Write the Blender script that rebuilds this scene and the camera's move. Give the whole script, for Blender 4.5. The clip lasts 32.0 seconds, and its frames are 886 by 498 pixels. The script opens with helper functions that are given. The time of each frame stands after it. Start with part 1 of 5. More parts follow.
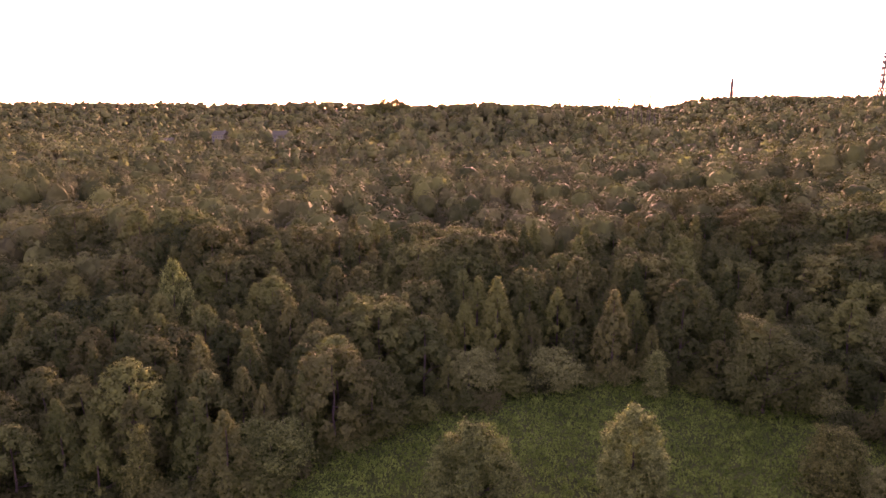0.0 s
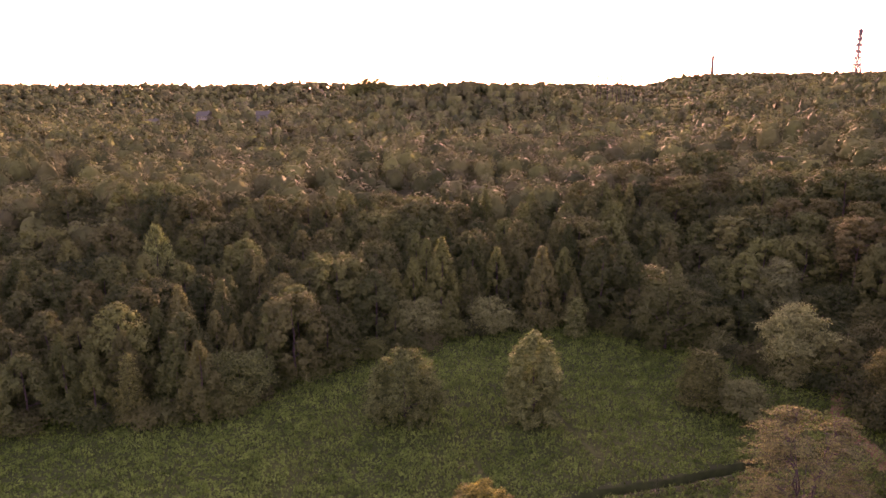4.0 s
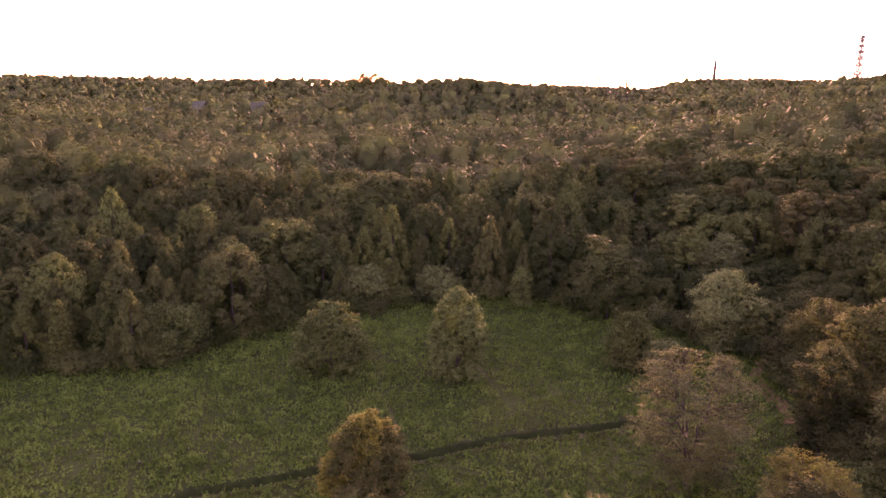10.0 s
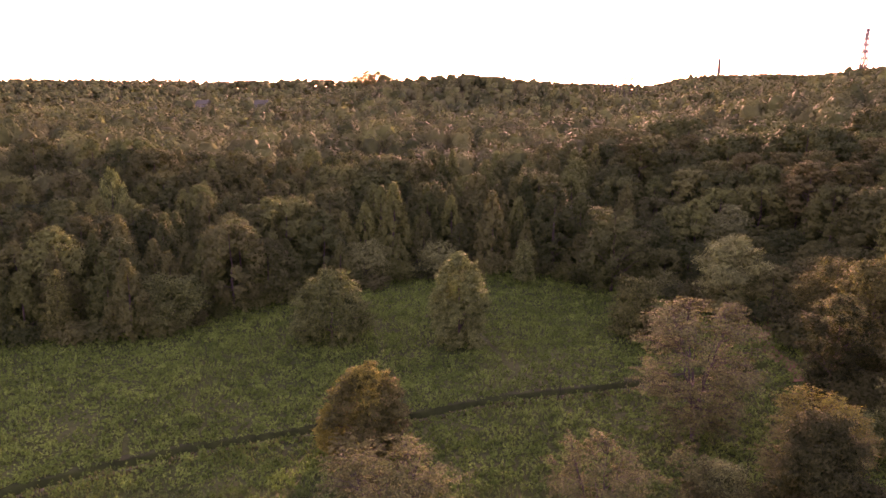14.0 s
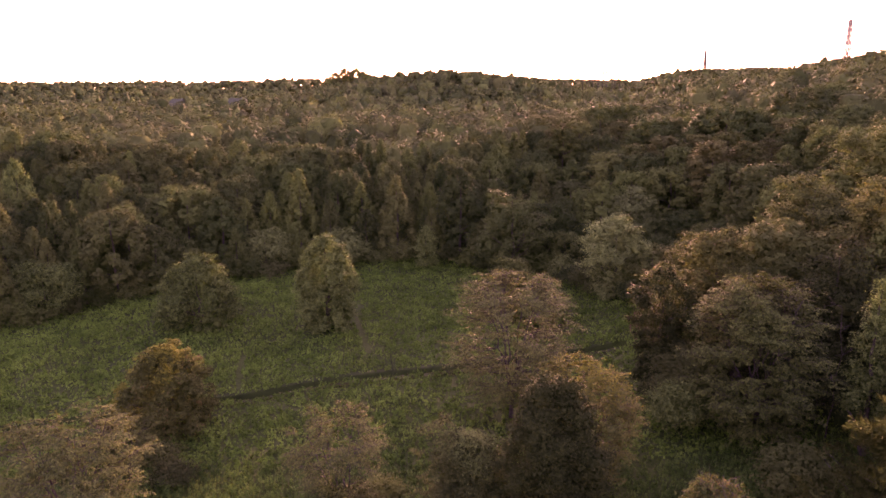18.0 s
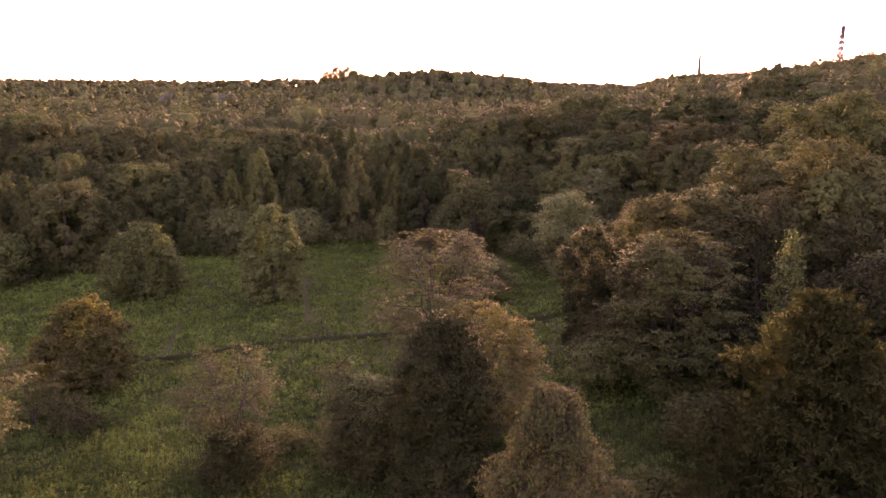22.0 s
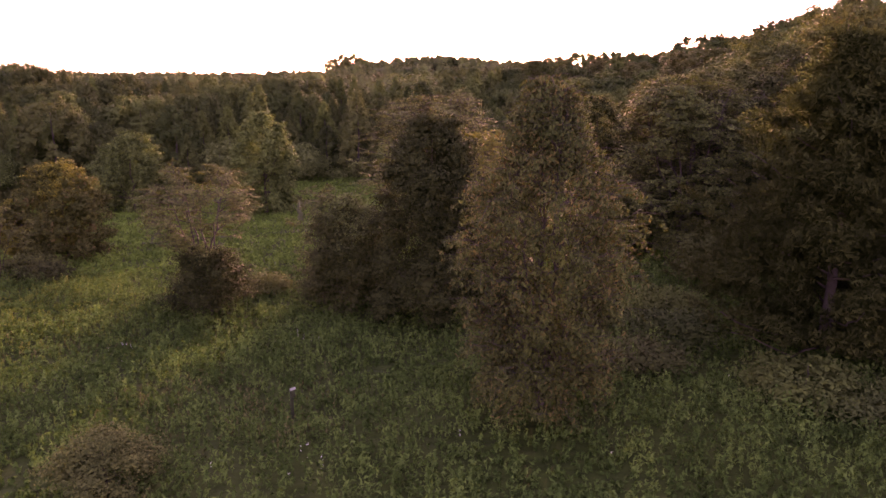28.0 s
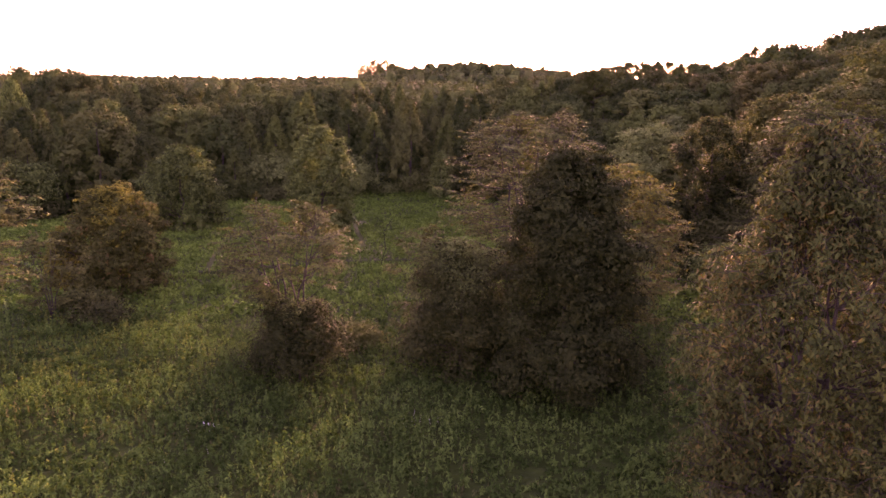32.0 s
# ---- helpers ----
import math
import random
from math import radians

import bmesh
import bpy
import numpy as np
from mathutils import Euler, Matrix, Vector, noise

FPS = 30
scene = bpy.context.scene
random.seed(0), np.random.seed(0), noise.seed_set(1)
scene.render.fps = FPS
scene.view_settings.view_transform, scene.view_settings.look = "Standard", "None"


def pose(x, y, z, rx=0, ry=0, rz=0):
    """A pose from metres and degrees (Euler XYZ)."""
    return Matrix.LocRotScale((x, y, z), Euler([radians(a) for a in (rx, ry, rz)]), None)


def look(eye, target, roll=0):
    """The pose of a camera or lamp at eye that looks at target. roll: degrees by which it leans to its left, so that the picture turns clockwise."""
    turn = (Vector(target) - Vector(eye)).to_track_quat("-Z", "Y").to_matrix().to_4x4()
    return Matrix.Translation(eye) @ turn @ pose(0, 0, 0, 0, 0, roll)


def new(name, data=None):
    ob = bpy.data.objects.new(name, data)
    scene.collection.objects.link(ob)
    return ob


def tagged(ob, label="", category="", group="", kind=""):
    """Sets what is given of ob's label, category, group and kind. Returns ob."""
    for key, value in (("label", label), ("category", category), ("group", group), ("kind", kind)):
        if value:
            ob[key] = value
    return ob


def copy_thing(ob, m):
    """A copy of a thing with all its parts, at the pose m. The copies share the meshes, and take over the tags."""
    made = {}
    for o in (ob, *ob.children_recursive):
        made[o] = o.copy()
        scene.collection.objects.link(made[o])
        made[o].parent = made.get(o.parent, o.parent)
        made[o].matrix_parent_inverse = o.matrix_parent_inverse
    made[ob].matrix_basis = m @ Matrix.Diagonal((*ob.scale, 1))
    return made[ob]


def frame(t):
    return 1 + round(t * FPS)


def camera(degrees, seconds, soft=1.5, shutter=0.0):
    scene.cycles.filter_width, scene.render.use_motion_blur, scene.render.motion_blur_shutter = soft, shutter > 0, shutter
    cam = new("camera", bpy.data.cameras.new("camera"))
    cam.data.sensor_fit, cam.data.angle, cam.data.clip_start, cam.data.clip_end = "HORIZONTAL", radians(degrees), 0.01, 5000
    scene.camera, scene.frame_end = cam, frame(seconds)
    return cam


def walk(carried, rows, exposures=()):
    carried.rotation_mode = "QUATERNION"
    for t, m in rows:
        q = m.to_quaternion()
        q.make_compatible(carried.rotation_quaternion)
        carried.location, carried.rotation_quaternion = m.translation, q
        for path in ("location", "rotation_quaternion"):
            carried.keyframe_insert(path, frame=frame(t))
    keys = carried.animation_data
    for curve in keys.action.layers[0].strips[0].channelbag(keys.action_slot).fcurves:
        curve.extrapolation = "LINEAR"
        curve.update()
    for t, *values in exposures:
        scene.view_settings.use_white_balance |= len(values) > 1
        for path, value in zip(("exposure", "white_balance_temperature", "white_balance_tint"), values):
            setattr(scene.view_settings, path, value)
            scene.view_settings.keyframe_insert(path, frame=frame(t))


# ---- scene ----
cam = camera(66.4, 32.0, soft=1.5)
METRES, EYE, TILT, LEAN, TURN = 100.0, 47.0, -11.0, 0.0, 0.0
ROWS = [
    (0.0, 0.0, 0.0, 0.0, 0.0, 0.0, -0.0),
    (0.5, 0.0002, -0.0256, -0.005, -0.17, 0.11, 0.1),
    (1.0, 0.0003, -0.0548, -0.0112, -0.38, 0.18, 0.18),
    (1.5, 0.0017, -0.0841, -0.0178, -0.54, -0.05, 0.33),
    (2.0, 0.0063, -0.1105, -0.0225, -0.65, -0.44, 0.45),
    (2.5, 0.0162, -0.1324, -0.0271, -0.75, -0.8, 0.56),
    (3.0, 0.0316, -0.1505, -0.0302, -0.81, -1.17, 0.58),
    (3.5, 0.0543, -0.1642, -0.0335, -0.82, -1.44, 0.63),
    (4.0, 0.0824, -0.1755, -0.0353, -0.83, -1.69, 0.58),
    (4.5, 0.1145, -0.1835, -0.0372, -0.85, -1.87, 0.57),
    (6.5, 0.1924, -0.197, -0.0577, -1.0, -1.56, -0.65),
    (7.0, 0.1944, -0.1975, -0.0648, -0.94, -1.57, -0.65),
    (7.5, 0.1961, -0.197, -0.072, -0.88, -1.58, -0.64),
    (8.0, 0.1969, -0.1961, -0.0782, -0.8, -1.61, -0.68),
    (8.5, 0.1972, -0.1946, -0.0848, -0.72, -1.59, -0.68),
    (9.0, 0.1971, -0.193, -0.0915, -0.62, -1.55, -0.73),
    (9.5, 0.1968, -0.1912, -0.0982, -0.53, -1.52, -0.73),
    (10.0, 0.1964, -0.1897, -0.1049, -0.44, -1.48, -0.71),
    (10.5, 0.1961, -0.1879, -0.1118, -0.36, -1.43, -0.68),
    (11.0, 0.1963, -0.1861, -0.1179, -0.29, -1.43, -0.66),
    (11.5, 0.1968, -0.1845, -0.1245, -0.21, -1.39, -0.61),
    (12.0, 0.1969, -0.1828, -0.1314, -0.13, -1.32, -0.54),
    (12.5, 0.1971, -0.1812, -0.1388, -0.09, -1.27, -0.47),
    (13.0, 0.1978, -0.18, -0.1463, -0.04, -1.24, -0.4),
    (13.5, 0.1986, -0.1785, -0.1535, -0.02, -1.23, -0.27),
    (15.5, 0.2523, -0.1698, -0.1735, 0.1, -1.61, 0.35),
    (16.0, 0.2778, -0.167, -0.1782, 0.08, -1.59, 0.46),
    (16.5, 0.3058, -0.1639, -0.1828, 0.06, -1.56, 0.55),
    (17.0, 0.335, -0.1614, -0.1866, 0.02, -1.52, 0.62),
    (17.5, 0.3651, -0.1597, -0.1866, -0.12, -1.46, 0.61),
    (18.0, 0.3936, -0.1586, -0.1865, -0.14, -1.38, 0.65),
    (18.5, 0.4207, -0.1579, -0.1865, -0.18, -1.32, 0.66),
    (19.0, 0.4425, -0.1577, -0.1863, -0.29, -1.15, 0.18),
    (19.5, 0.4511, -0.1585, -0.186, -0.31, -1.0, -0.01),
    (20.0, 0.4551, -0.1596, -0.1855, -0.32, -0.99, 0.06),
    (20.5, 0.4584, -0.1594, -0.1903, -0.34, -1.01, 0.1),
    (21.0, 0.4605, -0.1582, -0.2031, -0.36, -0.98, 0.07),
    (21.5, 0.4627, -0.1556, -0.2189, -0.43, -1.01, 0.06),
    (22.0, 0.4644, -0.1523, -0.2328, -0.4, -1.03, 0.04),
    (22.5, 0.465, -0.1487, -0.2478, -0.37, -1.01, 0.03),
    (23.0, 0.4656, -0.1457, -0.2635, -0.33, -1.01, 0.03),
    (23.5, 0.466, -0.1423, -0.2786, -0.32, -1.07, 0.03),
    (24.0, 0.4654, -0.1383, -0.2943, -0.31, -1.07, -0.03),
    (24.5, 0.4648, -0.1351, -0.3099, -0.3, -1.06, 0.03),
    (25.0, 0.4645, -0.1323, -0.3256, -0.34, -1.08, 0.03),
    (25.5, 0.4641, -0.1294, -0.3412, -0.29, -1.12, 0.02),
    (26.0, 0.4642, -0.1264, -0.3538, -0.21, -1.14, 0.07),
    (26.5, 0.4663, -0.1258, -0.3569, -0.12, -1.19, 0.1),
    (28.5, 0.4762, -0.1043, -0.3537, 0.28, -1.03, -0.23),
    (29.0, 0.4765, -0.0846, -0.3493, 0.49, -0.88, -0.26),
    (29.5, 0.4765, -0.0706, -0.3475, 0.67, -0.36, -0.29),
    (30.0, 0.474, -0.0637, -0.3453, 0.84, -0.33, -0.45),
    (30.5, 0.4657, -0.0586, -0.3444, 2.12, -0.26, -1.02),
    (31.0, 0.4503, -0.0553, -0.3427, 2.13, -0.28, -1.14),
    (31.5, 0.4331, -0.0525, -0.3379, 2.14, -0.43, -1.11),
    (32.0, 0.4163, -0.0488, -0.3306, 2.17, -0.64, -1.1),
]
walk(cam, [(t, pose(0, 0, EYE, TILT, LEAN, TURN) @ pose(METRES * x, METRES * y, METRES * z, 90 + pitch, roll, yaw)) for t, x, y, z, yaw, pitch, roll in ROWS],
     exposures=[(0.0, 3.88, 7650.0, 131.0), (32.0, 3.88, 7650.0, 131.0)])

# ---- world, sun, sky ----
SUN_AZ, SUN_EL = 8.3, 9.0
world = bpy.data.worlds.new("sky")
scene.world = world
world.use_nodes = True
wn = world.node_tree
sky = wn.nodes.new("ShaderNodeTexSky")
sky.sky_type = "NISHITA"
sky.sun_disc = False
sky.sun_elevation, sky.sun_rotation = radians(SUN_EL), radians(SUN_AZ)
sky.air_density, sky.dust_density, sky.ozone_density = 1.0, 1.5, 1.0
back = wn.nodes["Background"]
back.inputs[1].default_value = 0.11
wn.links.new(sky.outputs[0], back.inputs[0])
sun_dir = Vector((math.sin(radians(SUN_AZ)) * math.cos(radians(SUN_EL)), math.cos(radians(SUN_AZ)) * math.cos(radians(SUN_EL)), math.sin(radians(SUN_EL))))
sun = new("sun", bpy.data.lights.new("sun", "SUN"))
sun.data.energy, sun.data.angle, sun.data.color = 1.8, radians(1.5), (1.0, 0.95, 0.42)
sun.matrix_world = look(sun_dir * 300, (0, 0, 0))

# ---- materials ----


def mat_new(name):
    m = bpy.data.materials.new(name)
    m.use_nodes = True
    nt = m.node_tree
    return m, nt, nt.nodes["Principled BSDF"], nt.nodes["Material Output"]


def ramp(nt, stops, fac=None):
    r = nt.nodes.new("ShaderNodeValToRGB")
    while len(r.color_ramp.elements) < len(stops):
        r.color_ramp.elements.new(0.5)
    for e, (p, c) in zip(r.color_ramp.elements, stops):
        e.position, e.color = p, (*c, 1)
    if fac is not None:
        nt.links.new(fac, r.inputs[0])
    return r.outputs[0]


def math_node(nt, op, a, b):
    n = nt.nodes.new("ShaderNodeMath")
    n.operation = op
    for i, v in enumerate((a, b)):
        if isinstance(v, (int, float)):
            n.inputs[i].default_value = v
        else:
            nt.links.new(v, n.inputs[i])
    return n.outputs[0]


def noise_tex(nt, scale, detail=3.0, coord="Object"):
    tc = nt.nodes.new("ShaderNodeTexCoord")
    n = nt.nodes.new("ShaderNodeTexNoise")
    n.inputs["Scale"].default_value, n.inputs["Detail"].default_value = scale, detail
    nt.links.new(tc.outputs[coord], n.inputs["Vector"])
    return n.outputs["Fac"]


def mix_rgb(nt, fac, a, b):
    n = nt.nodes.new("ShaderNodeMix")
    n.data_type = "RGBA"
    for sock, v in ((n.inputs[0], fac), (n.inputs[6], a), (n.inputs[7], b)):
        if isinstance(v, (int, float)):
            sock.default_value = v
        elif isinstance(v, tuple):
            sock.default_value = (*v, 1)
        else:
            nt.links.new(v, sock)
    return n.outputs[2]


def leaf_mat(name, dark, mid, light, translucent=0.28, cells=0.0, rough=0.9, turn=None, turn_share=0.25, grain=0.42, mottle=0.2, tone=False, warm=None):
    """Foliage: varied leaf by leaf, tree by tree and in patches; light shines through the leaves. tone: one value a crown, kept in the mesh. warm: the colour towards which some trees drift."""
    dark, mid, light = (tuple(v * k for v, k in zip(c, (0.98, 1.04, 0.78))) for c in (dark, mid, light))
    m, nt, bsdf, out = mat_new(name)
    geo = nt.nodes.new("ShaderNodeNewGeometry")
    if tone:
        at = nt.nodes.new("ShaderNodeAttribute")
        at.attribute_name = "tone"
        per_tree = at.outputs["Fac"]
    elif cells:
        tc = nt.nodes.new("ShaderNodeTexCoord")
        vo = nt.nodes.new("ShaderNodeTexVoronoi")
        vo.inputs["Scale"].default_value = cells
        nt.links.new(tc.outputs["Object"], vo.inputs["Vector"])
        sep = nt.nodes.new("ShaderNodeSeparateColor")
        nt.links.new(vo.outputs["Color"], sep.inputs[0])
        per_tree = sep.outputs[0]
    else:
        per_tree = nt.nodes.new("ShaderNodeObjectInfo").outputs["Random"]
    patch = noise_tex(nt, 0.35, 2.0)
    f = math_node(nt, "MULTIPLY", geo.outputs["Random Per Island"], grain)
    f = math_node(nt, "ADD", f, math_node(nt, "MULTIPLY", per_tree, 0.8 - grain))
    f = math_node(nt, "ADD", f, math_node(nt, "MULTIPLY", patch, 0.25))
    fine = noise_tex(nt, 2.0, 4.0)
    f = math_node(nt, "ADD", f, math_node(nt, "MULTIPLY", math_node(nt, "SUBTRACT", fine, 0.5), mottle))
    col = ramp(nt, [(0.12, dark), (0.5, mid), (0.88, light)], f)
    if warm:
        w = math_node(nt, "FRACT", math_node(nt, "MULTIPLY", per_tree, 7.31), 0.0)
        w = math_node(nt, "MULTIPLY", math_node(nt, "POWER", w, 2.0), 0.55)
        col = mix_rgb(nt, w, col, warm)
    if turn:
        w = math_node(nt, "GREATER_THAN", math_node(nt, "ADD", math_node(nt, "MULTIPLY", geo.outputs["Random Per Island"], 0.5), math_node(nt, "MULTIPLY", patch, 0.5)), 1.0 - turn_share)
        col = mix_rgb(nt, w, col, turn)
    nt.links.new(col, bsdf.inputs["Base Color"])
    bsdf.inputs["Roughness"].default_value = rough
    bsdf.inputs["Specular IOR Level"].default_value = 0.03
    tr = nt.nodes.new("ShaderNodeBsdfTranslucent")
    nt.links.new(col, tr.inputs[0])
    mx = nt.nodes.new("ShaderNodeMixShader")
    mx.inputs[0].default_value = translucent
    nt.links.new(bsdf.outputs[0], mx.inputs[1])
    nt.links.new(tr.outputs[0], mx.inputs[2])
    nt.links.new(mx.outputs[0], out.inputs[0])
    return m


def plain_mat(name, stops, scale, rough=0.85, bump=0.3, bscale=None, metallic=0.0):
    m, nt, bsdf, out = mat_new(name)
    n = noise_tex(nt, scale, 5.0)
    nt.links.new(ramp(nt, stops, n), bsdf.inputs["Base Color"])
    bsdf.inputs["Roughness"].default_value, bsdf.inputs["Metallic"].default_value = rough, metallic
    bsdf.inputs["Specular IOR Level"].default_value = 0.5 if rough < 0.6 else 0.08
    if bump:
        b = nt.nodes.new("ShaderNodeBump")
        b.inputs["Strength"].default_value = bump
        nt.links.new(noise_tex(nt, bscale or scale * 6, 4.0), b.inputs["Height"])
        nt.links.new(b.outputs[0], bsdf.inputs["Normal"])
    return m


BARK = plain_mat("bark", [(0.3, (0.02, 0.018, 0.013)), (0.7, (0.055, 0.047, 0.034))], 3.0, bump=0.6)
PALE_BARK = plain_mat("pale_bark", [(0.3, (0.09, 0.092, 0.062)), (0.7, (0.17, 0.172, 0.12))], 3.0, bump=0.5)
L_WOOD = leaf_mat("forest_leaves", (0.017, 0.029, 0.011), (0.033, 0.052, 0.018), (0.064, 0.09, 0.027), translucent=0.22, grain=0.14, mottle=0.08, warm=(0.054, 0.062, 0.018))
# Slightly paler than L_WOOD: distance haze is put into the leaf colour.
L_FAR = leaf_mat("haze_paled_far_leaves", (0.021, 0.032, 0.0125), (0.04, 0.057, 0.02), (0.074, 0.095, 0.031), translucent=0.1, tone=True, grain=0.1, mottle=0.06, warm=(0.066, 0.07, 0.024))
L_PINE = leaf_mat("pine_needles", (0.02, 0.03, 0.01), (0.04, 0.054, 0.016), (0.07, 0.09, 0.03), 0.14, grain=0.25, mottle=0.1, warm=(0.042, 0.038, 0.014))
L_CONE = leaf_mat("young_tree_leaves", (0.018, 0.031, 0.011), (0.036, 0.056, 0.018), (0.07, 0.097, 0.028), grain=0.16, mottle=0.1, warm=(0.062, 0.07, 0.021))
L_SILVER = leaf_mat("silvery_leaves", (0.0465, 0.066, 0.026), (0.08742, 0.12, 0.046), (0.1442, 0.185, 0.077), 0.25)
L_LIGHT = leaf_mat("light_leaves", (0.02232, 0.038, 0.012), (0.0558, 0.087, 0.027), (0.1135, 0.156, 0.05), grain=0.6)
L_BEECH = leaf_mat("feathery_leaves", (0.02046, 0.031, 0.01), (0.05022, 0.07, 0.021), (0.107, 0.13, 0.041), 0.3, grain=0.6)
L_GREY = leaf_mat("grey_leaves", (0.03534, 0.051, 0.018), (0.07254, 0.1, 0.034), (0.1321, 0.17, 0.06), 0.2)
L_YELLOW = leaf_mat("yellowing_leaves", (0.05, 0.056, 0.013), (0.092, 0.098, 0.02), (0.155, 0.148, 0.027), 0.35, grain=0.6)
L_OLIVE = leaf_mat("olive_leaves", (0.026, 0.034, 0.011), (0.055, 0.067, 0.021), (0.1, 0.106, 0.034), 0.3, turn=(0.105, 0.085, 0.026), turn_share=0.24, grain=0.6)
L_RUST = leaf_mat("rusty_leaves", (0.02046, 0.031, 0.011), (0.0465, 0.062, 0.021), (0.09486, 0.108, 0.037), 0.28, grain=0.6)
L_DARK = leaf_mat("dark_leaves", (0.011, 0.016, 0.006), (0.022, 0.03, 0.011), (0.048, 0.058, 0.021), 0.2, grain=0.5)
L_FRONT = leaf_mat("drooping_leaves", (0.015, 0.023, 0.008), (0.034, 0.048, 0.015), (0.074, 0.09, 0.026), 0.28, turn=(0.092, 0.078, 0.02), turn_share=0.31, grain=0.6)
L_WEED = leaf_mat("weed_leaves", (0.022, 0.055, 0.011), (0.052, 0.114, 0.021), (0.1, 0.18, 0.036), cells=0.5, grain=0.4)
# Deeper green tall weeds, also darkened: the trees' shade is put into the colour.
L_TALL = leaf_mat("shaded_tall_weed_leaves", (0.014, 0.036, 0.009), (0.036, 0.08, 0.019), (0.075, 0.14, 0.034), cells=0.9, grain=0.35)
# Yellow-green weeds: low sunlight on the meadow is put into this colour.
L_GOLD = leaf_mat("sunlit_weed_leaves", (0.034, 0.058, 0.012), (0.066, 0.098, 0.02), (0.11, 0.14, 0.028), cells=0.3, grain=0.3)
L_DRY = leaf_mat("dry_stems", (0.036, 0.042, 0.018), (0.064, 0.07, 0.028), (0.11, 0.112, 0.046), 0.3, cells=0.3)
# Near-black green mud: the shade inside the ditch is put into its colour.
SHADED_MUD = plain_mat("shade_dark_ditch_mud", [(0.3, (0.009, 0.018, 0.003)), (0.7, (0.02, 0.036, 0.006))], 0.9, rough=0.9, bump=0.4)
CLAY = plain_mat("red_clay", [(0.3, (0.062, 0.043, 0.013)), (0.7, (0.1, 0.066, 0.022))], 0.8, bump=0.4)

def ground_mat():
    m, nt, bsdf, out = mat_new("ground")
    tc = nt.nodes.new("ShaderNodeTexCoord")
    n1 = noise_tex(nt, 0.09, 4.0)
    n2 = noise_tex(nt, 1.6, 5.0)
    a = ramp(nt, [(0.3, (0.012, 0.028, 0.004)), (0.7, (0.024, 0.046, 0.007))], n1)
    b = ramp(nt, [(0.35, (0.01, 0.018, 0.004)), (0.65, (0.026, 0.046, 0.008))], n2)
    nt.links.new(mix_rgb(nt, 0.5, a, b), bsdf.inputs["Base Color"])
    bsdf.inputs["Roughness"].default_value = 0.95
    bsdf.inputs["Specular IOR Level"].default_value = 0.05
    bp = nt.nodes.new("ShaderNodeBump")
    bp.inputs["Strength"].default_value, bp.inputs["Distance"].default_value = 0.7, 0.3
    nt.links.new(n2, bp.inputs["Height"])
    nt.links.new(bp.outputs[0], bsdf.inputs["Normal"])
    return m


GROUND = ground_mat()

# ---- terrain ----


def sm(a, b, v):
    u = np.clip((np.asarray(v, float) - a) / (b - a), 0, 1)
    return u * u * (3 - 2 * u)


DITCH = np.array([(-60, 12), (-32, 27), (-19, 33), (-5, 42), (6, 47), (18, 50.5), (28, 54.5), (38, 57), (50, 61.5), (62, 63)], float)


def ditch_distance(x, y):
    best = np.full(np.shape(x), 1e9)
    for (ax, ay), (bx, by) in zip(DITCH[:-1], DITCH[1:]):
        dx, dy = bx - ax, by - ay
        u = np.clip(((x - ax) * dx + (y - ay) * dy) / (dx * dx + dy * dy), 0, 1)
        best = np.minimum(best, np.hypot(x - ax - u * dx, y - ay - u * dy))
    return best


def land(x, y):
    """The ground's height: a gently dipping meadow, a wooded rise beyond it, a ridge on one side and far hills."""
    x, y = np.asarray(x, float), np.asarray(y, float)
    xr = x - 0.3 * np.maximum(0, y - 60)
    z = 1.6 - 2.2 * sm(0, 80, y) + 11 * sm(100, 270, y) + 4 * sm(320, 480, y)
    z = z + 33 * np.exp(-((x - 45) / 150) ** 2 - ((y - 700) / 150) ** 2) + 11 * np.exp(-((x + 60) / 38) ** 2 - ((y - 735) / 40) ** 2)
    z = z + 18.5 * sm(45, 125, xr) * sm(-10, 100, y) * (1 - 0.38 * sm(180, 300, y))
    z = z + 46 * sm(800, 1500, y) * (1 - 0.35 * sm(100, 500, x)) + 21 * sm(330, 900, y) * sm(240, 600, x) + 9 * np.exp(-((x + 250) / 110) ** 2 - ((y - 1300) / 150) ** 2) + 8 * np.exp(-((x - 275) / 120) ** 2 - ((y - 1400) / 180) ** 2)
    for kx, kz in ((-241, 5.0), (-194, 10.0), (-141, 6.6)):
        z = z + kz * np.exp(-((x - kx) / 22) ** 2 - ((y - 604) / 26) ** 2)
    z = z + 6.5 * np.exp(-((x - 82) / 34) ** 2 - ((y - 178) / 34) ** 2) + 1.5 * np.exp(-((x + 68) / 40) ** 2 - ((y - 172) / 32) ** 2)
    z = z + 26 * np.exp(-((x - 450) / 150) ** 2 - ((y - 570) / 110) ** 2) + 5 * sm(-250, -700, x) * sm(700, 1250, y)
    z = z + 0.35 * np.sin(x * 0.11 + 1) * np.sin(y * 0.09) + 1.5 * np.sin(x * 0.021) * np.sin(y * 0.017 + 2) * sm(110, 220, y)
    return z


def land_cut(x, y):
    d = ditch_distance(x, y)
    return land(x, y) - 2.2 * np.exp(-(d / 1.3) ** 6)


def zg(x, y):
    return float(land(x, y))


CLEARING = [(-120, -60), (-120, 60), (-54, 72), (-38, 73), (-24, 76), (-14, 92), (1, 102), (18, 112), (35, 115), (46, 109), (60, 101), (65, 88), (69, 74),
            (69, 60), (62, 50), (60, 34), (62, 24), (70, 22), (78, 8), (82, -60)]


